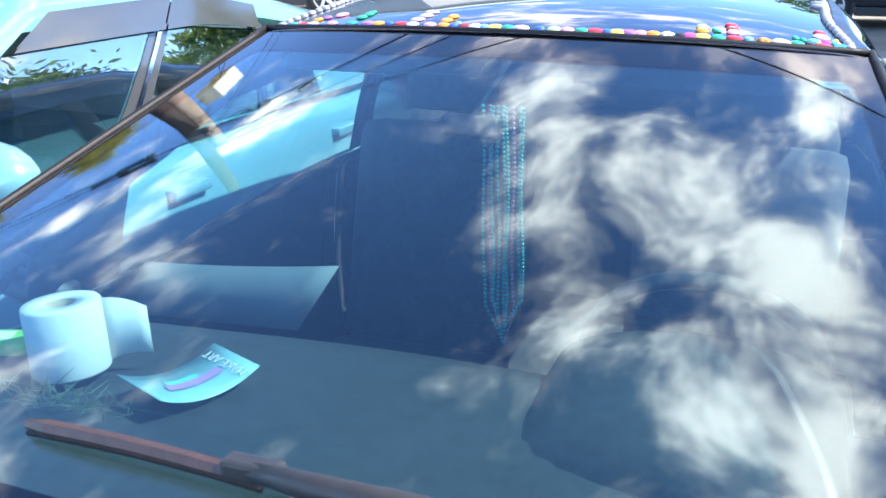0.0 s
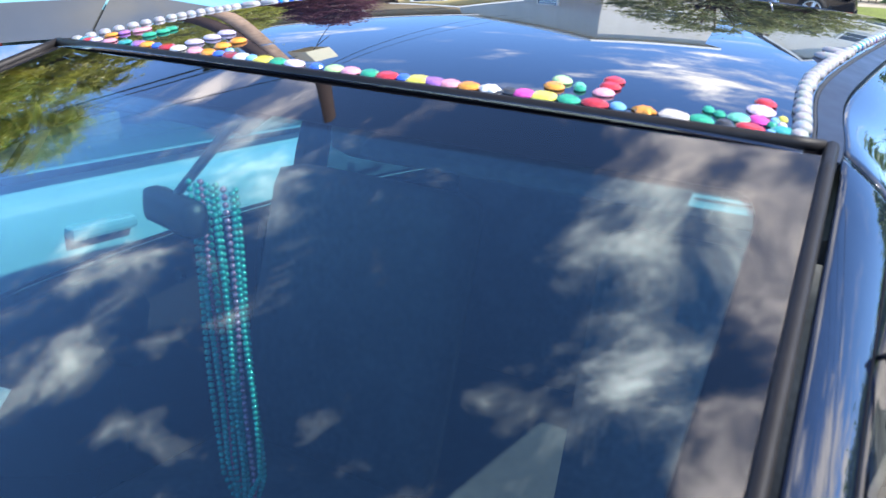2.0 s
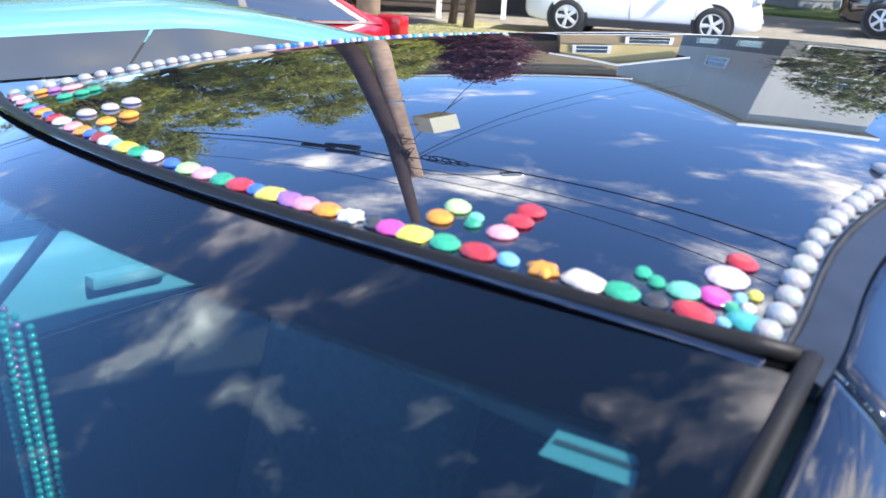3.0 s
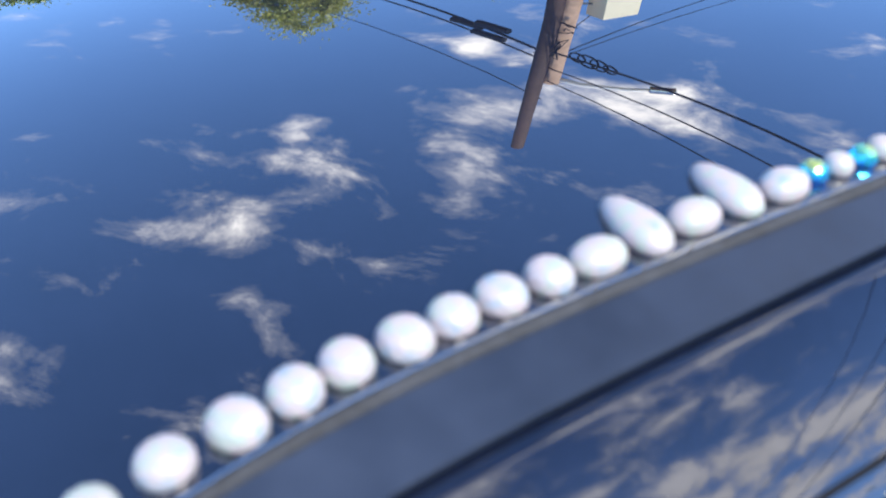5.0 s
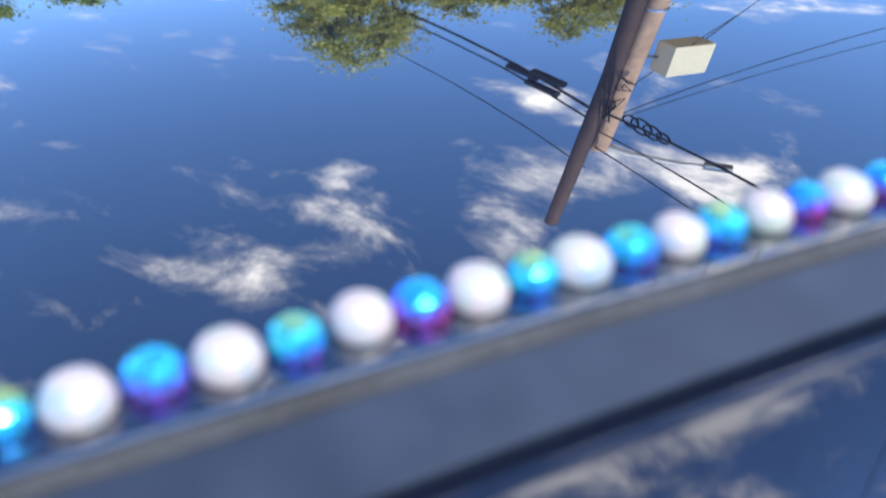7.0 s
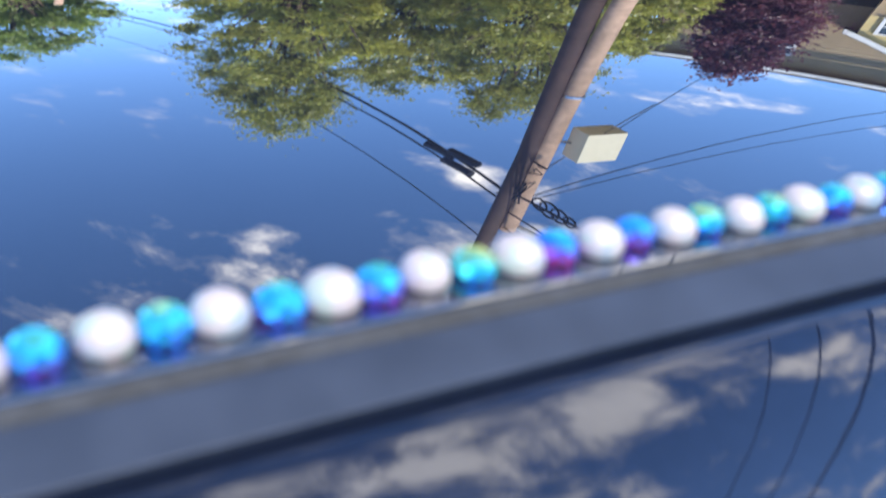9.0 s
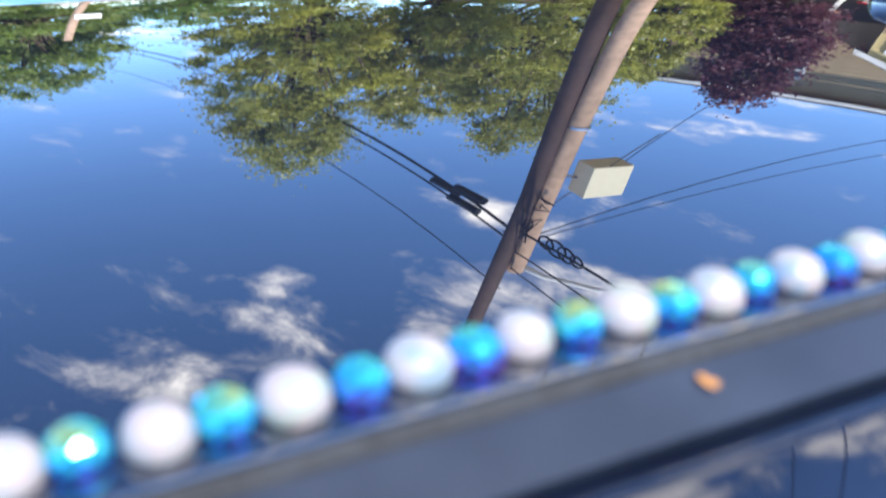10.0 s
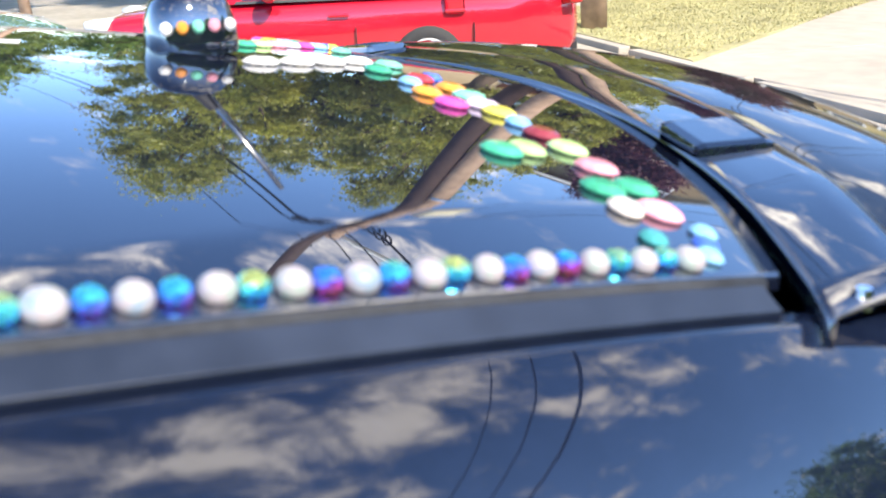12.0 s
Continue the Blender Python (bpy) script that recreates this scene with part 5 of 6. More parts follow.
for az, d, h, r, z0, mat, n, lf, seed, tr, lab in (
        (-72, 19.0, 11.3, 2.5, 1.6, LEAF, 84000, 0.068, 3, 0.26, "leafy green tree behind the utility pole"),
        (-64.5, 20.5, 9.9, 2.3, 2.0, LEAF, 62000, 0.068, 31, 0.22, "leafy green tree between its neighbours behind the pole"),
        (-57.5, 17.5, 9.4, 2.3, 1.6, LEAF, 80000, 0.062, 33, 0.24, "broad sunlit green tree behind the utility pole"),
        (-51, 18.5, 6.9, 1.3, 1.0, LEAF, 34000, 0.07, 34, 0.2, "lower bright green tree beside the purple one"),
        (-88, 20.0, 8.0, 2.4, 0.6, LEAF_GREEN, 70000, 0.075, 5, 0.25, "dense dark green tree beside the street"),
        (-97, 20.0, 8.6, 2.6, 0.6, LEAF_GREEN, 70000, 0.075, 7, 0.25, "dense dark green tree beside the street"),
        (-79, 30.0, 6.0, 3.4, 0.6, LEAF_DARK, 14000, 0.13, 6, 0.2, "low green tree far down the street"),
        (-18.5, 24.0, 8.4, 2.9, 1.4, LEAF_OLIVE, 26000, 0.09, 9, 0.2, "green street tree in front of the house"),
        (-13.0, 25.0, 7.2, 2.2, 1.0, LEAF_OLIVE, 18000, 0.09, 10, 0.16, "small green street tree in front of the house"),
        (4.0, 21.0, 7.0, 1.8, 1.5, LEAF_DARK, 9000, 0.11, 12, 0.18, "dark green tree beside the driveway"),
        (62, 10.5, 5.2, 2.4, 0.5, LEAF_DARK, 30000, 0.10, 15, 0.2, "dark green tree on the near side of the street"),
        (100, 11.0, 5.4, 2.6, 0.5, LEAF_DARK, 16000, 0.10, 16, 0.2, "dark green tree on the near side of the street"),
        (22, 17.0, 6.8, 3.2, 0.5, LEAF_DARK, 40000, 0.11, 20, 0.24, "tall dark green tree on the near side of the street"),
        (44, 11.5, 4.8, 2.6, 0.3, LEAF_DARK, 30000, 0.10, 19, 0.2, "dark green tree on the near side of the street"),
        (128, 12.0, 5.6, 2.6, 0.5, LEAF_DARK, 16000, 0.10, 17, 0.2, "dark green tree on the near side of the street")):
    x, y = polar(az, d)
    tree("broadleaf_tree", lab, x, y, h, r, z0, mat, n, lf, seed, tr)
x, y = polar(-44.6, 19.5)
tree("purple_tree", "small tree with dark purple leaves before the tan house", x, y, 7.7, 1.15, 1.2, LEAF_PURPLE, 34000, 0.085, 8, 0.12, 150, 0.2, 0.42)
x, y = polar(-45.5, 20.5)
tree("purple_tree", "low spreading purple-leaved tree before the tan house", x, y, 5.2, 1.2, 1.0, LEAF_PURPLE, 22000, 0.085, 18, 0.1, 110, 0.2, 0.42)

# leaning wooden post with a white plate, down the street
x, y = polar(-85.2, 16.5)
post = thing("sign_post", "leaning brown wooden post with a small white plate", "sign post", pose(x, y, 0))
part("post", tube(bmesh.new(), [(0, 0.25, 0), (0, 0.1, 2.2), (0, -0.1, 4.3)], [0.09, 0.085, 0.075], 10), POLE_WOOD, post, "", True)
part("plate", boxed(0.1, 0.13, 0.0, 0.42, 2.75, 3.1, 0.005), TRIM_WHITE, post, "blank white plate")

# hedges: leaves scattered through a long upright mass
def hedge(name, label, n, place, leaf, mat, seed):
    rs = np.random.RandomState(seed)
    p = np.stack(place(rs, n), 1)
    a = rs.normal(size=(n, 3))
    a /= np.linalg.norm(a, axis=1)[:, None]
    b = np.cross(a, rs.normal(size=(n, 3)))
    b /= np.linalg.norm(b, axis=1)[:, None]
    v = np.stack([p - a * leaf, p + b * leaf * 0.42, p + a * leaf, p - b * leaf * 0.42], 1).reshape(-1, 3)
    me = bpy.data.meshes.new(name)
    me.from_pydata(v.tolist(), [], [(4 * i, 4 * i + 1, 4 * i + 2, 4 * i + 3) for i in range(n)])
    return tagged(part(name, me, mat, None), label, "hedge", kind="stuff")


hedge("hedge", "tall dark green hedge behind the fence", 30000, lambda rs, n: (rs.uniform(-4.5, 24, n), 29.9 + 0.5 * rs.normal(size=n), ground_z(29.9) + 1.9 * rs.rand(n) ** 0.8), 0.12, LEAF_DARK, 77)
hedge("hedge", "dense dark green hedge on the near side of the street", 60000, lambda rs, n: (8.2 + 0.45 * rs.normal(size=n), rs.uniform(-9, 15, n), (3.2 + 0.7 * rs.rand(n)) * rs.rand(n) ** 0.8), 0.12, LEAF_DARK, 78)
fence = thing("fence", "dark metal picket fence in front of the hedge", "fence", pose(0, 29.25, ground_z(29.25)))
picket = mesh_of(boxed(-0.012, 0.012, -0.012, 0.012, 0, 1.5), "picket")
picket.materials.append(BLACK_PLASTIC)
for k in range(150):
    ob = part("picket", picket, None, fence)
    ob.matrix_basis = pose(-5.6 + 0.2 * k, 0, 0)
for zz in (0.2, 1.35):
    part("fence_rail", boxed(-5.7, 24.4, -0.02, 0.02, zz, zz + 0.05), BLACK_PLASTIC, fence)


# ---- houses ----
def window(parent, m, w, h, name="window"):
    """A sash window set on a wall: frame, two panes, sill. m puts its centre on the wall, looking along -y."""
    fr = bmesh.new()
    t = 0.09
    box(fr, -w / 2 - t, w / 2 + t, -0.07, 0.02, h / 2, h / 2 + t)
    box(fr, -w / 2 - t, w / 2 + t, -0.07, 0.02, -h / 2 - t, -h / 2)
    box(fr, -w / 2 - t, -w / 2, -0.07, 0.02, -h / 2, h / 2)
    box(fr, w / 2, w / 2 + t, -0.07, 0.02, -h / 2, h / 2)
    box(fr, -w / 2, w / 2, -0.058, 0.02, -0.03, 0.03)
    win = part(name, fr, TRIM_WHITE, parent, "white framed window")
    win.matrix_basis = m
    for z0, z1 in ((-h / 2, -0.03), (0.03, h / 2)):
        part("pane", boxed(-w / 2, w / 2, -0.046, 0.0, z0, z1), HOUSE_GLASS, win)
    part("sill", boxed(-w / 2 - 0.14, w / 2 + 0.14, -0.12, 0.0, -h / 2 - t - 0.05, -h / 2 - t), TRIM_WHITE, win)
    return win


def siding(name, parent, mat, label, w, h, z0, m=None, gable=0.0, step=0.2):
    """A boarded wall along x: a flat backing with each overlapping board as a piece; gable: height of the triangle on top."""
    back = bmesh.new()
    pts = [(0, z0), (w, z0), (w, z0 + h), (w / 2, z0 + h + gable), (0, z0 + h)] if gable else [(0, z0), (w, z0), (w, z0 + h), (0, z0 + h)]
    f0 = [back.verts.new((x, -0.003, z)) for x, z in pts]
    f1 = [back.verts.new((x, 0.03, z)) for x, z in pts]
    back.faces.new(f0)
    back.faces.new(f1[::-1])
    for i in range(len(pts)):
        back.faces.new((f0[i], f1[i], f1[(i + 1) % len(pts)], f0[(i + 1) % len(pts)]))
    wall = part(name, back, mat, parent, label)
    if m is not None:
        wall.matrix_basis = m
    plain = None
    n = int(math.ceil((h + gable) / step - 0.01))
    for k in range(n):
        z = z0 + k * step
        top_ = min(step, z0 + h + gable - z)
        cut = max(0.0, (z + top_ * 0.5 - z0 - h) / gable) if gable else 0.0
        full = cut == 0.0 and top_ == step
        if full and plain:
            me = plain
        else:
            bm = bmesh.new()
            x0, x1 = w / 2 * cut, w - w / 2 * cut
            vs = [bm.verts.new(c) for c in ((x0, -0.032, 0), (x1, -0.032, 0), (x1, -0.008, top_), (x0, -0.008, top_), (x0, -0.004, 0), (x1, -0.004, 0), (x1, -0.004, top_), (x0, -0.004, top_))]
            for q in ((0, 1, 2, 3), (4, 5, 1, 0), (3, 2, 6, 7), (0, 3, 7, 4), (1, 5, 6, 2)):
                bm.faces.new([vs[i] for i in q])
            me = mesh_of(bm, "board")
            me.materials.append(mat)
            if full:
                plain = me
        part("board", me, None, wall).matrix_basis = pose(0, 0, z)
    return wall


def gable_roof(parent, w, d, z, rise, over=0.4, mat=None, name="roof"):
    """Two slopes with a ridge along y, white barge boards at the ends."""
    bm = bmesh.new()
    k = over * rise / (w / 2)
    for s in (0, 1):
        xa, xb = (-over, w / 2) if s == 0 else (w + over, w / 2)
        pts = [(xa, -over, z - k), (xb, -over, z + rise), (xb, d + over, z + rise), (xa, d + over, z - k)]
        lo = [bm.verts.new(q) for q in pts]
        hi = [bm.verts.new((q[0], q[1], q[2] + 0.18)) for q in pts]
        bm.faces.new(hi)
        bm.faces.new(lo[::-1])
        for i in range(4):
            bm.faces.new((lo[i], lo[(i + 1) % 4], hi[(i + 1) % 4], hi[i]))
    r = part(name, bm, mat or SHINGLE, parent, "grey shingle roof")
    for yy in (-over - 0.03, d + over):
        bb = bmesh.new()
        for s in (0, 1):
            xa = -over if s == 0 else w + over
            q = [(xa, yy, z - k - 0.12), (w / 2, yy, z + rise - 0.12), (w / 2, yy, z + rise + 0.14), (xa, yy, z - k + 0.14)]
            f = [bm_v for bm_v in (bb.verts.new(c) for c in q)]
            g = [bb.verts.new((c[0], c[1] + 0.03, c[2])) for c in q]
            bb.faces.new(f)
            bb.faces.new(g[::-1])
            for i in range(4):
                bb.faces.new((f[i], f[(i + 1) % 4], g[(i + 1) % 4], g[i]))
        part("barge_board", bb, TRIM_WHITE, r, "white barge board")
    return r


# tall grey house: slate below, light grey above; its corner towards the street
gh = thing("grey_house", "tall house with slate lower and light grey upper storeys", "house", pose(-11.2, 25.6, 0, 0, 0, 142))
GW, GD, GH = 15.0, 4.6, 11.9
part("core", boxed(0.02, GW, -GD, -0.02, 0, GH), SIDING_GREY, gh)
siding("lower_wall", gh, SIDING_BLUE, "slate siding", GW, 4.6, 0.0, pose(GW, 0, 0, 0, 0, 180))
siding("upper_wall", gh, SIDING_GREY, "light grey siding", GW, GH - 4.6, 4.6, pose(GW, 0, 0, 0, 0, 180))
siding("side_lower_wall", gh, SIDING_BLUE, "slate siding", GD, 4.6, 0.0, pose(0, 0, 0, 0, 0, -90))
siding("side_upper_wall", gh, SIDING_GREY, "light grey siding", GD, GH - 4.6, 4.6, pose(0, 0, 0, 0, 0, -90))
part("eave", boxed(-0.5, GW + 0.5, -GD - 0.5, 0.5, GH, GH + 0.3, 0.04), TRIM_WHITE, gh, "white eave board")
hip = bmesh.new()
vv = [hip.verts.new(c) for c in ((-0.5, 0.5, GH + 0.3), (GW + 0.5, 0.5, GH + 0.3), (GW + 0.5, -GD - 0.5, GH + 0.3), (-0.5, -GD - 0.5, GH + 0.3), (GW / 2, -GD / 2, GH + 1.6))]
for i in range(4):
    hip.faces.new((vv[i], vv[(i + 1) % 4], vv[4]))
hip.faces.new(vv[3::-1])
part("roof", hip, SHINGLE, gh, "low grey hip roof")
for x, z, w, h in ((2.2, 3.0, 1.5, 1.3), (5.4, 3.0, 1.6, 1.3), (9.2, 3.0, 1.5, 1.3), (4.0, 6.6, 1.6, 1.2), (9.5, 6.8, 1.5, 1.2), (12.5, 3.0, 1.4, 1.3)):
    window(gh, pose(x, 0.02, z, 0, 0, 180), w, h)
for x, z, w, h in ((1.2, 3.0, 1.0, 1.3), (3.3, 3.0, 1.0, 1.3), (2.3, 7.2, 1.3, 1.2)):
    window(gh, pose(-0.02, -x, z, 0, 0, -90), w, h)

# tan house with a yellow gable wing
yh = thing("tan_house", "tan house with a yellow gabled wing and dark lower storey", "house", pose(-18.1, 16.4, 0, 0, 0, 41) @ Matrix.Diagonal((1, 1, 0.915, 1)))
YW, YE = 6.3, 8.6
part("core", boxed(0.02, YW, 0.02, 7, 0, YE), SIDING_TAN, yh)
siding("lower_wall", yh, material("dark_brown_siding", (0.07, 0.055, 0.045), 0.75, var=0.2, scale=3), "dark brown siding", YW, 3.6, 0.0)
siding("upper_wall", yh, SIDING_TAN, "tan siding", YW, YE - 3.6, 3.6)
yr = gable_roof(yh, 7.0, YW, YE, 0.9)
yr.matrix_basis = pose(YW, 0, 0, 0, 0, 90)
part("gutter", boxed(-0.4, YW + 0.4, -0.56, -0.44, YE - 0.2, YE - 0.06, 0.02), TRIM_WHITE, yh, "white gutter")
window(yh, pose(3.1, -0.02, 7.25), 0.75, 0.75)
window(yh, pose(1.4, -0.02, 5.6), 0.9, 1.2)
part("wing", boxed(4.6, 7.6, -1.2, 4, 0, 5.7), SIDING_TAN, yh, "tan siding")
siding("wing_base", yh, SIDING_TAN, "tan siding", 3.0, 4.2, 0.0, pose(4.6, -1.24, 0))
siding("wing_wall", yh, SIDING_YELLOW, "yellow siding", 3.0, 1.5, 4.2, pose(4.6, -1.24, 0), 1.1)
gr = gable_roof(yh, 3.0, 5.0, 5.7, 1.1, 0.3, None, "wing_roof")
gr.matrix_basis = pose(4.6, -1.2, 0)
window(yh, pose(5.4, -1.27, 4.9), 0.8, 1.0)
window(yh, pose(6.8, -1.27, 3.2), 1.0, 1.2)
part("porch_beam", boxed(-1.5, 3.5, -1.4, -1.2, 2.6, 2.85, 0.02), material("orange_wood", (0.5, 0.2, 0.1), 0.6, var=0.2, scale=8), yh, "orange-brown porch beam")
for k in range(4):
    part("porch_post", boxed(-1.4 + 1.55 * k, -1.28 + 1.55 * k, -1.37, -1.25, 0, 2.6), TRIM_WHITE, yh)

# white gabled house behind the street trees
wh = thing("white_house", "white gabled house with a dark roof and small windows", "house", pose(-8.5, 30.85, 0.1, 0, 0, 30))
part("core", boxed(0.02, 9, 0.02, 8, 0, 7.4), TRIM_WHITE, wh)
SIDING_WHITE = material("white_siding", (0.7, 0.68, 0.63), 0.7, var=0.08, scale=3)
siding("front_wall", wh, SIDING_WHITE, "white siding", 9, 7.4, 0.0)
gable_roof(wh, 9, 8, 7.4, 1.2)
siding("front_gable", wh, SIDING_WHITE, "white gabled front", 3.6, 9.2, 0.0, pose(1.3, -1.52, 0), 2.3)
part("gable_body", boxed(1.32, 4.88, -1.48, 1, 0, 9.2), SIDING_WHITE, wh)
gg = gable_roof(wh, 3.6, 3.0, 9.2, 2.3, 0.3, None, "gable_roof")
gg.matrix_basis = pose(1.3, -1.5, 0)
for x, z in ((2.3, 6.6), (3.9, 6.6), (2.3, 2.9), (3.9, 2.9)):
    window(wh, pose(x, -1.52, z), 0.8, 1.3)
for x, z in ((0.6, 5.4), (7.2, 5.4), (7.2, 2.4)):
    window(wh, pose(x, -0.02, z), 0.9, 1.3)

# low stucco garage down the street
sg = thing("stucco_garage", "low beige stucco garage with a brown door", "garage", pose(-22.6, 11.5, 0, 0, 0, 41))
part("wall", boxed(0, 6.5, 0, 6, 0, 3.2), STUCCO, sg)
part("flat_roof", boxed(-0.2, 6.52, -0.2, 6.2, 3.2, 3.45, 0.03), SHINGLE, sg)
gd = part("garage_door", boxed(3.9, 6.3, -0.05, 0.0, 0, 2.3), material("brown_painted_metal", (0.13, 0.055, 0.035), 0.6, var=0.2, scale=6), sg, "brown panelled garage door")
for k in range(4):
    part("door_panel", boxed(4.0, 6.2, -0.075, -0.05, 0.08 + 0.56 * k, 0.56 + 0.56 * k, 0.01), gd.data.materials[0], gd)


# ---- cars ----
def smooth_body(stations, n_up=10):
    """Loft of half sections: each station gives y along the car, half width, sill, shoulder and top height."""
    rr = []
    for yy, w, zs, zt in stations:
        half = [(0.0, zt), (0.45, zt), (0.75, zt - 0.008), (0.9, zt - 0.03), (0.965, zt - 0.08), (0.99, zt - 0.17), (1.0, lerp(zs, zt, 0.55)), (0.985, lerp(zs, zt, 0.25)), (0.94, zs + 0.05), (0.86, zs), (0.0, zs)]
        ring = [(yy, w * a, z) for a, z in half] + [(yy, -w * a, z) for a, z in half[-2:0:-1]]
        rr.append(ring)
    bm = sheet(rr, close=True)
    bm.faces.new([v for v in bm.verts[:len(rr[0])]][::-1])
    bm.verts.ensure_lookup_table()
    bm.faces.new([bm.verts[len(bm.verts) - len(rr[0]) + k] for k in range(len(rr[0]))])
    bmesh.ops.recalc_face_normals(bm, faces=bm.faces)
    return bm


def make_car(name, label, m, paint, L_=4.4, W_=1.8, H_=1.5, belt=0.93, cab=(-0.95, 1.85), roof_=(-0.3, 1.35), hood=0.86, tail=0.9, wr=0.33, wheels=(-1.35, 1.3), group="", guards=False, spokes=5, clad=False, split=((0.05, 0.5), (0.53, 0.93)), tumble=0.17, drop=0.04, seen_through=False):
    """A parked car, nose towards -x of its own frame: body, cabin, glass, lamps, wheels, mirrors, bumpers, handles."""
    t = thing(name, label, "car", m, group)
    h = L_ / 2
    w = W_ / 2
    st = [(-h, w * 0.62, 0.34, 0.62), (-h + 0.08, w * 0.8, 0.28, hood - 0.12), (-h + 0.3, w * 0.93, 0.24, hood - 0.05), (-h + 0.8, w * 0.985, 0.22, hood), (cab[0], w, 0.22, belt - 0.02),
          (0, w, 0.22, belt), (cab[1] - 0.4, w, 0.22, belt + 0.01), (h - 0.4, w * 0.97, 0.24, tail), (h - 0.1, w * 0.9, 0.3, tail - 0.06), (h, w * 0.74, 0.38, tail - 0.2)]
    body = part("body", smooth_body(st), paint, t, "", True)
    zb, zr = belt - 0.03, H_

    def cabin(a, k):
        """a: place round the cabin in quarters, k: 0 at the belt, 1 at the roof's edge."""
        x0, x1 = lerp(cab[0], roof_[0], k), lerp(cab[1], roof_[1], k)
        yy = (w - 0.05) - tumble * k - 0.05 * k * k
        q, f = int(a) % 4, a % 1
        bow = 0.09 * (1 - k * 0.5)
        if q == 0:
            p = (lerp(x0, x1, f), yy + 0.0 * f)
        elif q == 1:
            p = (x1 + bow * math.sin(math.pi * f), lerp(yy, -yy, f))
        elif q == 2:
            p = (lerp(x1, x0, f), -yy)
        else:
            p = (x0 - bow * math.sin(math.pi * f), lerp(-yy, yy, f))
        return Vector((p[0], p[1], lerp(zb, zr - 0.07, k) + 0.02 * math.sin(math.pi * f) * k - drop * k * max(0.0, p[0] - 0.3)))

    FS = sorted({0.0, 0.06, 0.25, 0.5, 0.75, 0.94, *(v for ab in split for v in ab), *(1 - v for ab in split for v in ab)}) if seen_through else [0.0, 0.06, 0.25, 0.5, 0.75, 0.94]
    KS = [0, 0.06, 0.35, 0.7, 0.86, 0.92, 1.0] if seen_through else [0, 0.35, 0.7, 0.92, 1.0]
    A = [q + f for q in range(4) for f in FS]
    rr = [[cabin(a, k) for a in A] for k in KS]
    cen = Vector(((roof_[0] + roof_[1]) / 2, 0, zr))
    mid_z = zr - 0.07 - drop * max(0.0, cen.x - 0.3)
    rim_ = rr[-1]
    for f, z in ((0.93, 0.035), (0.75, 0.06), (0.4, 0.072), (0.05, 0.074)):
        rr.append([Vector((lerp(cen.x, p.x, f), p.y * f, lerp(mid_z, p.z, f ** 0.7) + z)) for p in rim_])
    cb = sheet(rr, close=True)
    cb.verts.ensure_lookup_table()
    cb.faces.new([cb.verts[len(cb.verts) - len(A) + k] for k in range(len(A))])
    bmesh.ops.recalc_face_normals(cb, faces=cb.faces)
    if seen_through:
        cb.faces.ensure_lookup_table()
        holes = []
        for j in range(len(KS) - 1):
            for i, a0 in enumerate(A):
                a1 = A[(i + 1) % len(A)] if i + 1 < len(A) else 4.0
                am, km = (a0 + a1) / 2, (KS[j] + KS[j + 1]) / 2
                q, f = int(am), am % 1
                f = f if q == 0 else 1 - f
                side_hole = q in (0, 2) and any(f0 < f < f1 for f0, f1 in split)
                if 0.06 < km < 0.86 and (side_hole or (q in (1, 3) and 0.06 < f < 0.94)):
                    holes.append(cb.faces[j * len(A) + i])
        bmesh.ops.delete(cb, geom=holes, context="FACES")
    part("cabin", cb, paint, t, "", True)
    car_glass = MIRROR_GLASS if seen_through else CAR_GLASS
    if seen_through:
        part("interior_tub", boxed(cab[0] + 0.15, cab[1] - 0.2, -w + 0.16, w - 0.16, 0.4, belt - 0.06, 0.03), CABIN, t, "dark cabin floor and dashboard")
        for sy in (-0.36, 0.36):
            seat_ = part("front_seat", boxed(-0.24, 0.24, -0.07, 0.07, 0, 0.34, 0.06, m=pose(0.28, sy, belt - 0.12, 0, 12, 90)), GREY_CLOTH, t, "pale grey seat back", True)
            part("headrest", boxed(-0.13, 0.13, -0.05, 0.05, 0, 0.16, 0.045, m=pose(0.35, sy, belt + 0.23, 0, 10, 90)), GREY_CLOTH, seat_, "", True)
        # cream block that shows through the rear side window
        part("cream_block", boxed(0.75, 1.35, -w + 0.2, w - 0.2, belt - 0.1, belt + 0.17, 0.09), CREAM_MATT, t, "cream block behind the front seats", True)
        wheel_ = bmesh.new()
        tube(wheel_, [Vector((-0.42 + 0.07 * math.sin(a), -0.36 + 0.18 * math.cos(a), belt + 0.0 + 0.17 * math.sin(a))) for a in [2 * math.pi * k / 28 for k in range(29)]], 0.015, 8)
        part("steering_wheel", wheel_, GREY_CLOTH, t, "pale grey steering wheel", True)

    def glass(nm, a0, a1, k0, k1, mat=car_glass, lift=0.006, parent=t):
        n = 7
        rows_ = []
        for i in range(4):
            k = lerp(k0, k1, i / 3)
            row = []
            for j in range(n):
                a = lerp(a0, a1, j / (n - 1))
                p = cabin(a, k)
                q = int(a0) % 4
                o = Vector((0, 1, 0)) if q == 0 else Vector((1, 0, 0)) if q == 1 else Vector((0, -1, 0)) if q == 2 else Vector((-1, 0, 0))
                row.append(p + o * lift)
            rows_.append(row)
        return part(nm, sheet(rows_), mat, parent, "", True)

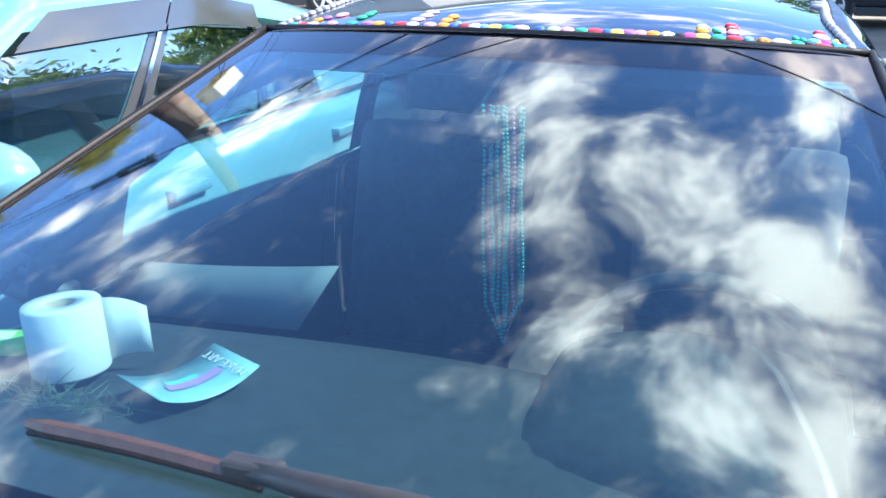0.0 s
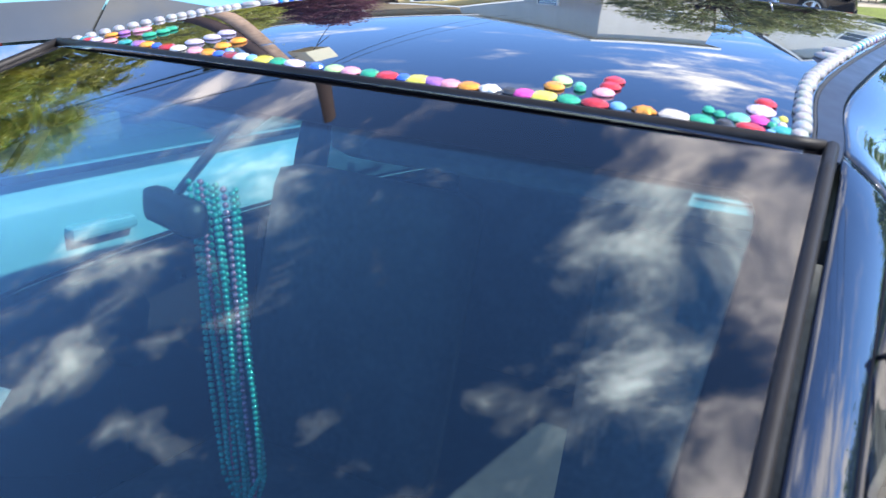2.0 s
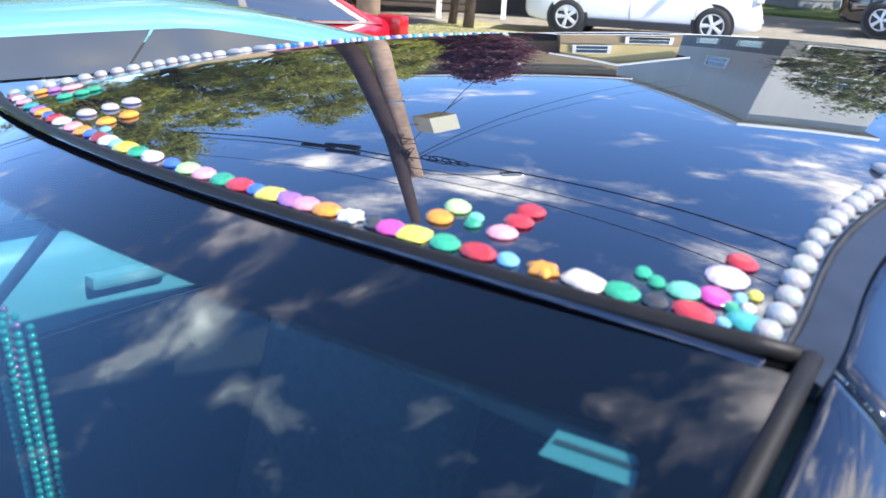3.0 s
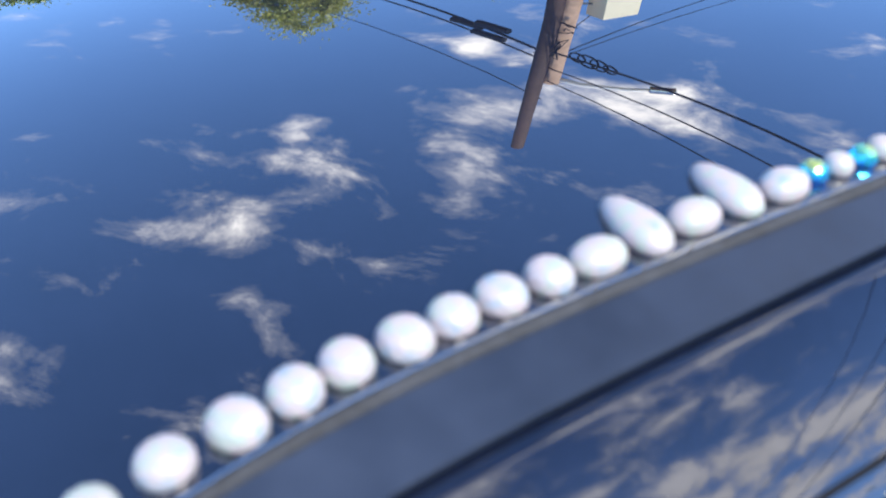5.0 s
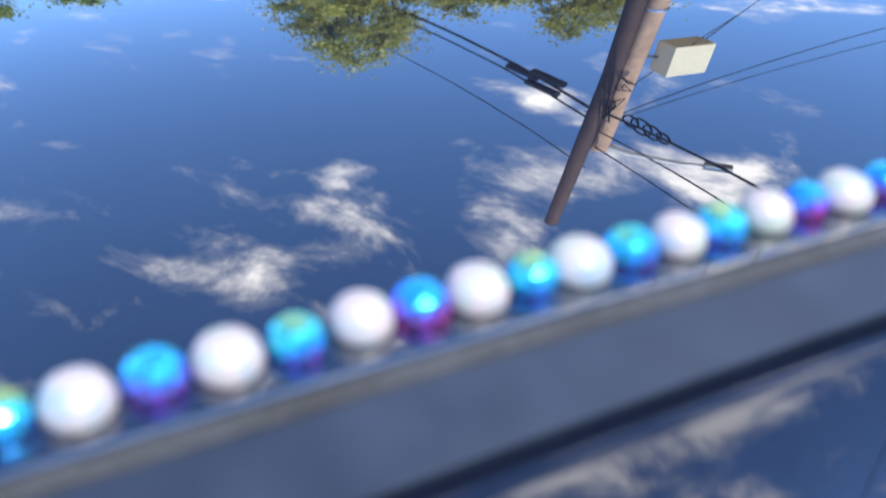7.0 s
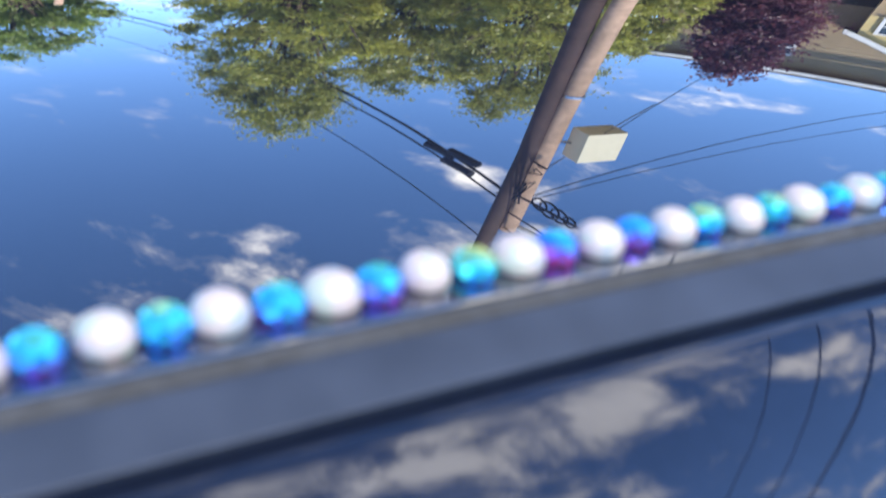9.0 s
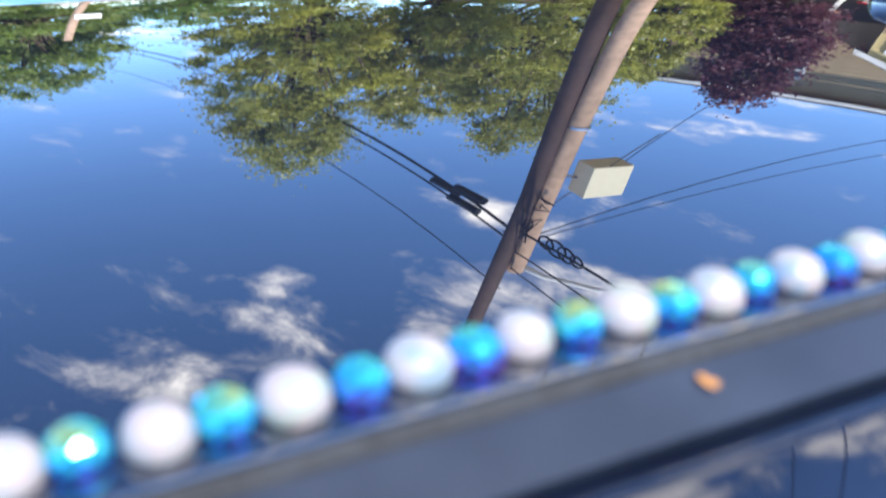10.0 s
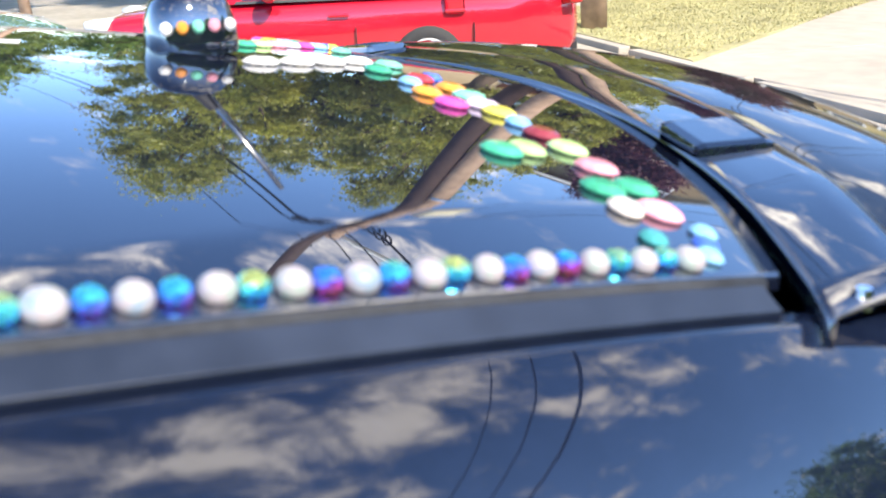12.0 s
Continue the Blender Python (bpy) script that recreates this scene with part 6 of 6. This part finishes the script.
    for q in (0, 2):
        def at(f):
            return q + (f if q == 0 else 1 - f)

        for nm, (f0, f1) in zip(("front_window", "rear_window", "quarter_window"), split):
            glass(nm, at(min(f0, f1)) if q == 0 else at(f1), at(f1) if q == 0 else at(f0), 0.06, 0.86)
        glass("window_trim", q + 0.04, q + 0.96, 0.0, 0.045, CHROME if guards else BLACK_PLASTIC, 0.01)
        for (f0, f1), (g0, g1) in zip(split, split[1:]):
            u = sorted((at(f1), at(g0)))
            glass("centre_post", u[0], u[1], 0.05, 0.9, GUARD if guards else BLACK_PLASTIC, 0.008)
            if guards:
                c = (u[0] + u[1]) / 2
                glass("chrome_strip", c - 0.004, c + 0.004, 0.05, 0.95, CHROME, 0.012)
        if guards:
            u = (split[0][1] + split[1][0]) / 2
            for g0, g1 in ((0.04, u), (u + 0.004, split[1][1] + 0.02)):
                v = sorted((at(g0), at(g1)))
                guard_ = glass("rain_guard", v[0], v[1], 0.78, 0.97, GUARD, 0.022)
                glass("guard_lip", v[0], v[1], 0.76, 0.8, GUARD, 0.028, guard_)
    glass("rear_glass", 1.1, 1.9, 0.1, 0.86)
    glass("windscreen", 3.08, 3.92, 0.06, 0.9)
    for s in (1, -1):
        for wx in wheels:
            arch = bmesh.new()
            rod(arch, (wx, s * (w - 0.12), wr), (wx, s * (w - 0.012), wr), wr * 1.16, wr * 1.16, 28)
            part("wheel_arch", arch, BLACK_PLASTIC, body)
            wheel_parts(t, wx, s * (w - 0.09), wr, s, 0.22, "y", spokes)
        hl = boxed(-0.1, 0.1, -0.2, 0.2, -0.06, 0.06, 0.04, m=pose(-h + 0.2, s * w * 0.7, hood - 0.14, 0, 0, s * 40))
        part("headlight", hl, CLEAR_LENS, t, "clear headlight", True)
        tl = boxed(-0.07, 0.07, -0.16, 0.16, -0.1, 0.1, 0.03, m=pose(h - 0.12, s * w * 0.84, tail - 0.12, 0, 0, -s * 30))
        part("tail_light", tl, RED_LENS, t, "red tail light", True)
        mr = bmesh.new()
        bmesh.ops.create_uvsphere(mr, u_segments=16, v_segments=10, radius=1, matrix=pose(cab[0] + 0.42, s * (w + 0.08), belt + 0.05) @ Matrix.Diagonal((0.075, 0.11, 0.075, 1)))
        part("side_mirror", mr, paint, t, "", True)
        for wx in (-0.05, 0.95):
            part("door_handle", boxed(wx, wx + 0.18, s * w - 0.02, s * w + 0.03, belt - 0.17, belt - 0.14, 0.01), paint, t)
        for wx in (cab[0] + 0.05, 0.18, 1.2):
            part("door_seam", boxed(wx, wx + 0.005, s * w - 0.03, s * w + 0.0012, 0.3, belt - 0.26), BLACK_PLASTIC, t)
        if clad:
            part("sill_cladding", boxed(wheels[0] + 0.4, wheels[1] - 0.4, s * w - 0.06, s * w + 0.01, 0.2, 0.36, 0.02), BLACK_PLASTIC, t)
    part("front_grille", boxed(-h - 0.01, -h + 0.1, -0.42, 0.42, 0.5, 0.66, 0.03), BLACK_PLASTIC, t)
    part("front_plate", boxed(-h - 0.03, -h - 0.01, -0.16, 0.16, 0.42, 0.5), TRIM_WHITE, t, "blank number plate")
    part("rear_plate", boxed(h - 0.02, h + 0.012, -0.16, 0.16, 0.55, 0.66), TRIM_WHITE, t, "blank number plate")
    part("lower_bumper", boxed(h - 0.16, h + 0.02, -w * 0.7, w * 0.7, 0.3, 0.44, 0.04), BLACK_PLASTIC, t)
    return t


make_car("white_suv", "white sport utility car parked beyond the driveway", pose(-10.6, 17.2, ground_z(17.2), 0, 0, 207), P_WHITE, 4.7, 1.88, 1.68, 1.05, (-1.15, 2.05), (-0.35, 1.75), 1.02, 1.05, 0.36, (-1.43, 1.43), clad=True)
make_car("dark_suv", "dark brown sport utility car beyond the lawn", pose(-6.0, 22.0, ground_z(22.0), 0, 0, 12), P_DARK, 4.55, 1.8, 1.66, 1.02, (-1.2, 2.1), (-0.5, 1.75), 0.98, 1.05, 0.35, (-1.35, 1.35), clad=True)
make_car("small_suv", "small black crossover with bright alloy wheels", pose(2.2, 18.9, ground_z(18.9), 0, 0, 4), P_BLACK, 4.15, 1.77, 1.57, 1.0, (-1.0, 1.9), (-0.4, 1.45), 0.95, 1.0, 0.36, (-1.27, 1.27), clad=True)
red = make_car("red_car", "red hatchback parked along the kerb", pose(-8.08, 4.8, 0, 0, 0, 68), P_RED, 4.3, 1.76, 1.42, 0.9, (-0.95, 1.9), (-0.3, 1.1), 0.86, 0.98, 0.32, (-1.5, 0.8))
part("fuel_flap", boxed(0.95, 1.12, -0.895, -0.872, 0.72, 0.9, 0.03), P_RED, red, "rounded fuel flap")
make_car("white_car", "white hatchback seen from behind, down the street", pose(-16.2, 12.6, 0, 0, 0, 132), P_WHITE, 4.1, 1.74, 1.48, 0.93, (-0.95, 1.9), (-0.3, 1.45), 0.86, 0.98, 0.31, (-1.25, 1.2))
make_car("light_blue_car", "light blue hatchback with smoked rain guards, parked close alongside", pose(-1.93, 0.42, 0, 0, 0, 90), P_AQUA, 4.25, 1.70, 1.475, 1.06, (-1.15, 1.95), (-0.35, 1.4), 0.98, 1.05, 0.31, (-1.35, 1.25), guards=True, split=((0.04, 0.29), (0.33, 0.535), (0.555, 0.68)), tumble=0.04, drop=0.15, seen_through=True)

# a scrap of orange leaf on the roof moulding
scrap = thing("fallen_leaf", "tiny dry orange leaf scrap on the grey roof moulding", "leaf", Matrix.Translation(rail_row([(0.0095, -0.0056)], 1, 1.101)[0]) @ pose(0, 0, 0, 0, 26, 35))
part("leaf_blade", slab([[(-0.0024 + 0.0048 * u, -0.0016 * math.sin(math.pi * (0.15 + 0.7 * u)), 0.0004), (-0.0024 + 0.0048 * u, 0, 0.001 + 0.0008 * u), (-0.0024 + 0.0048 * u, 0.0016 * math.sin(math.pi * (0.15 + 0.7 * u)), 0.0004)] for u in [k / 5 for k in range(6)]], 0.0002), material("dry_orange_leaf", (0.36, 0.16, 0.045), 0.7, var=0.3, scale=300), scrap)
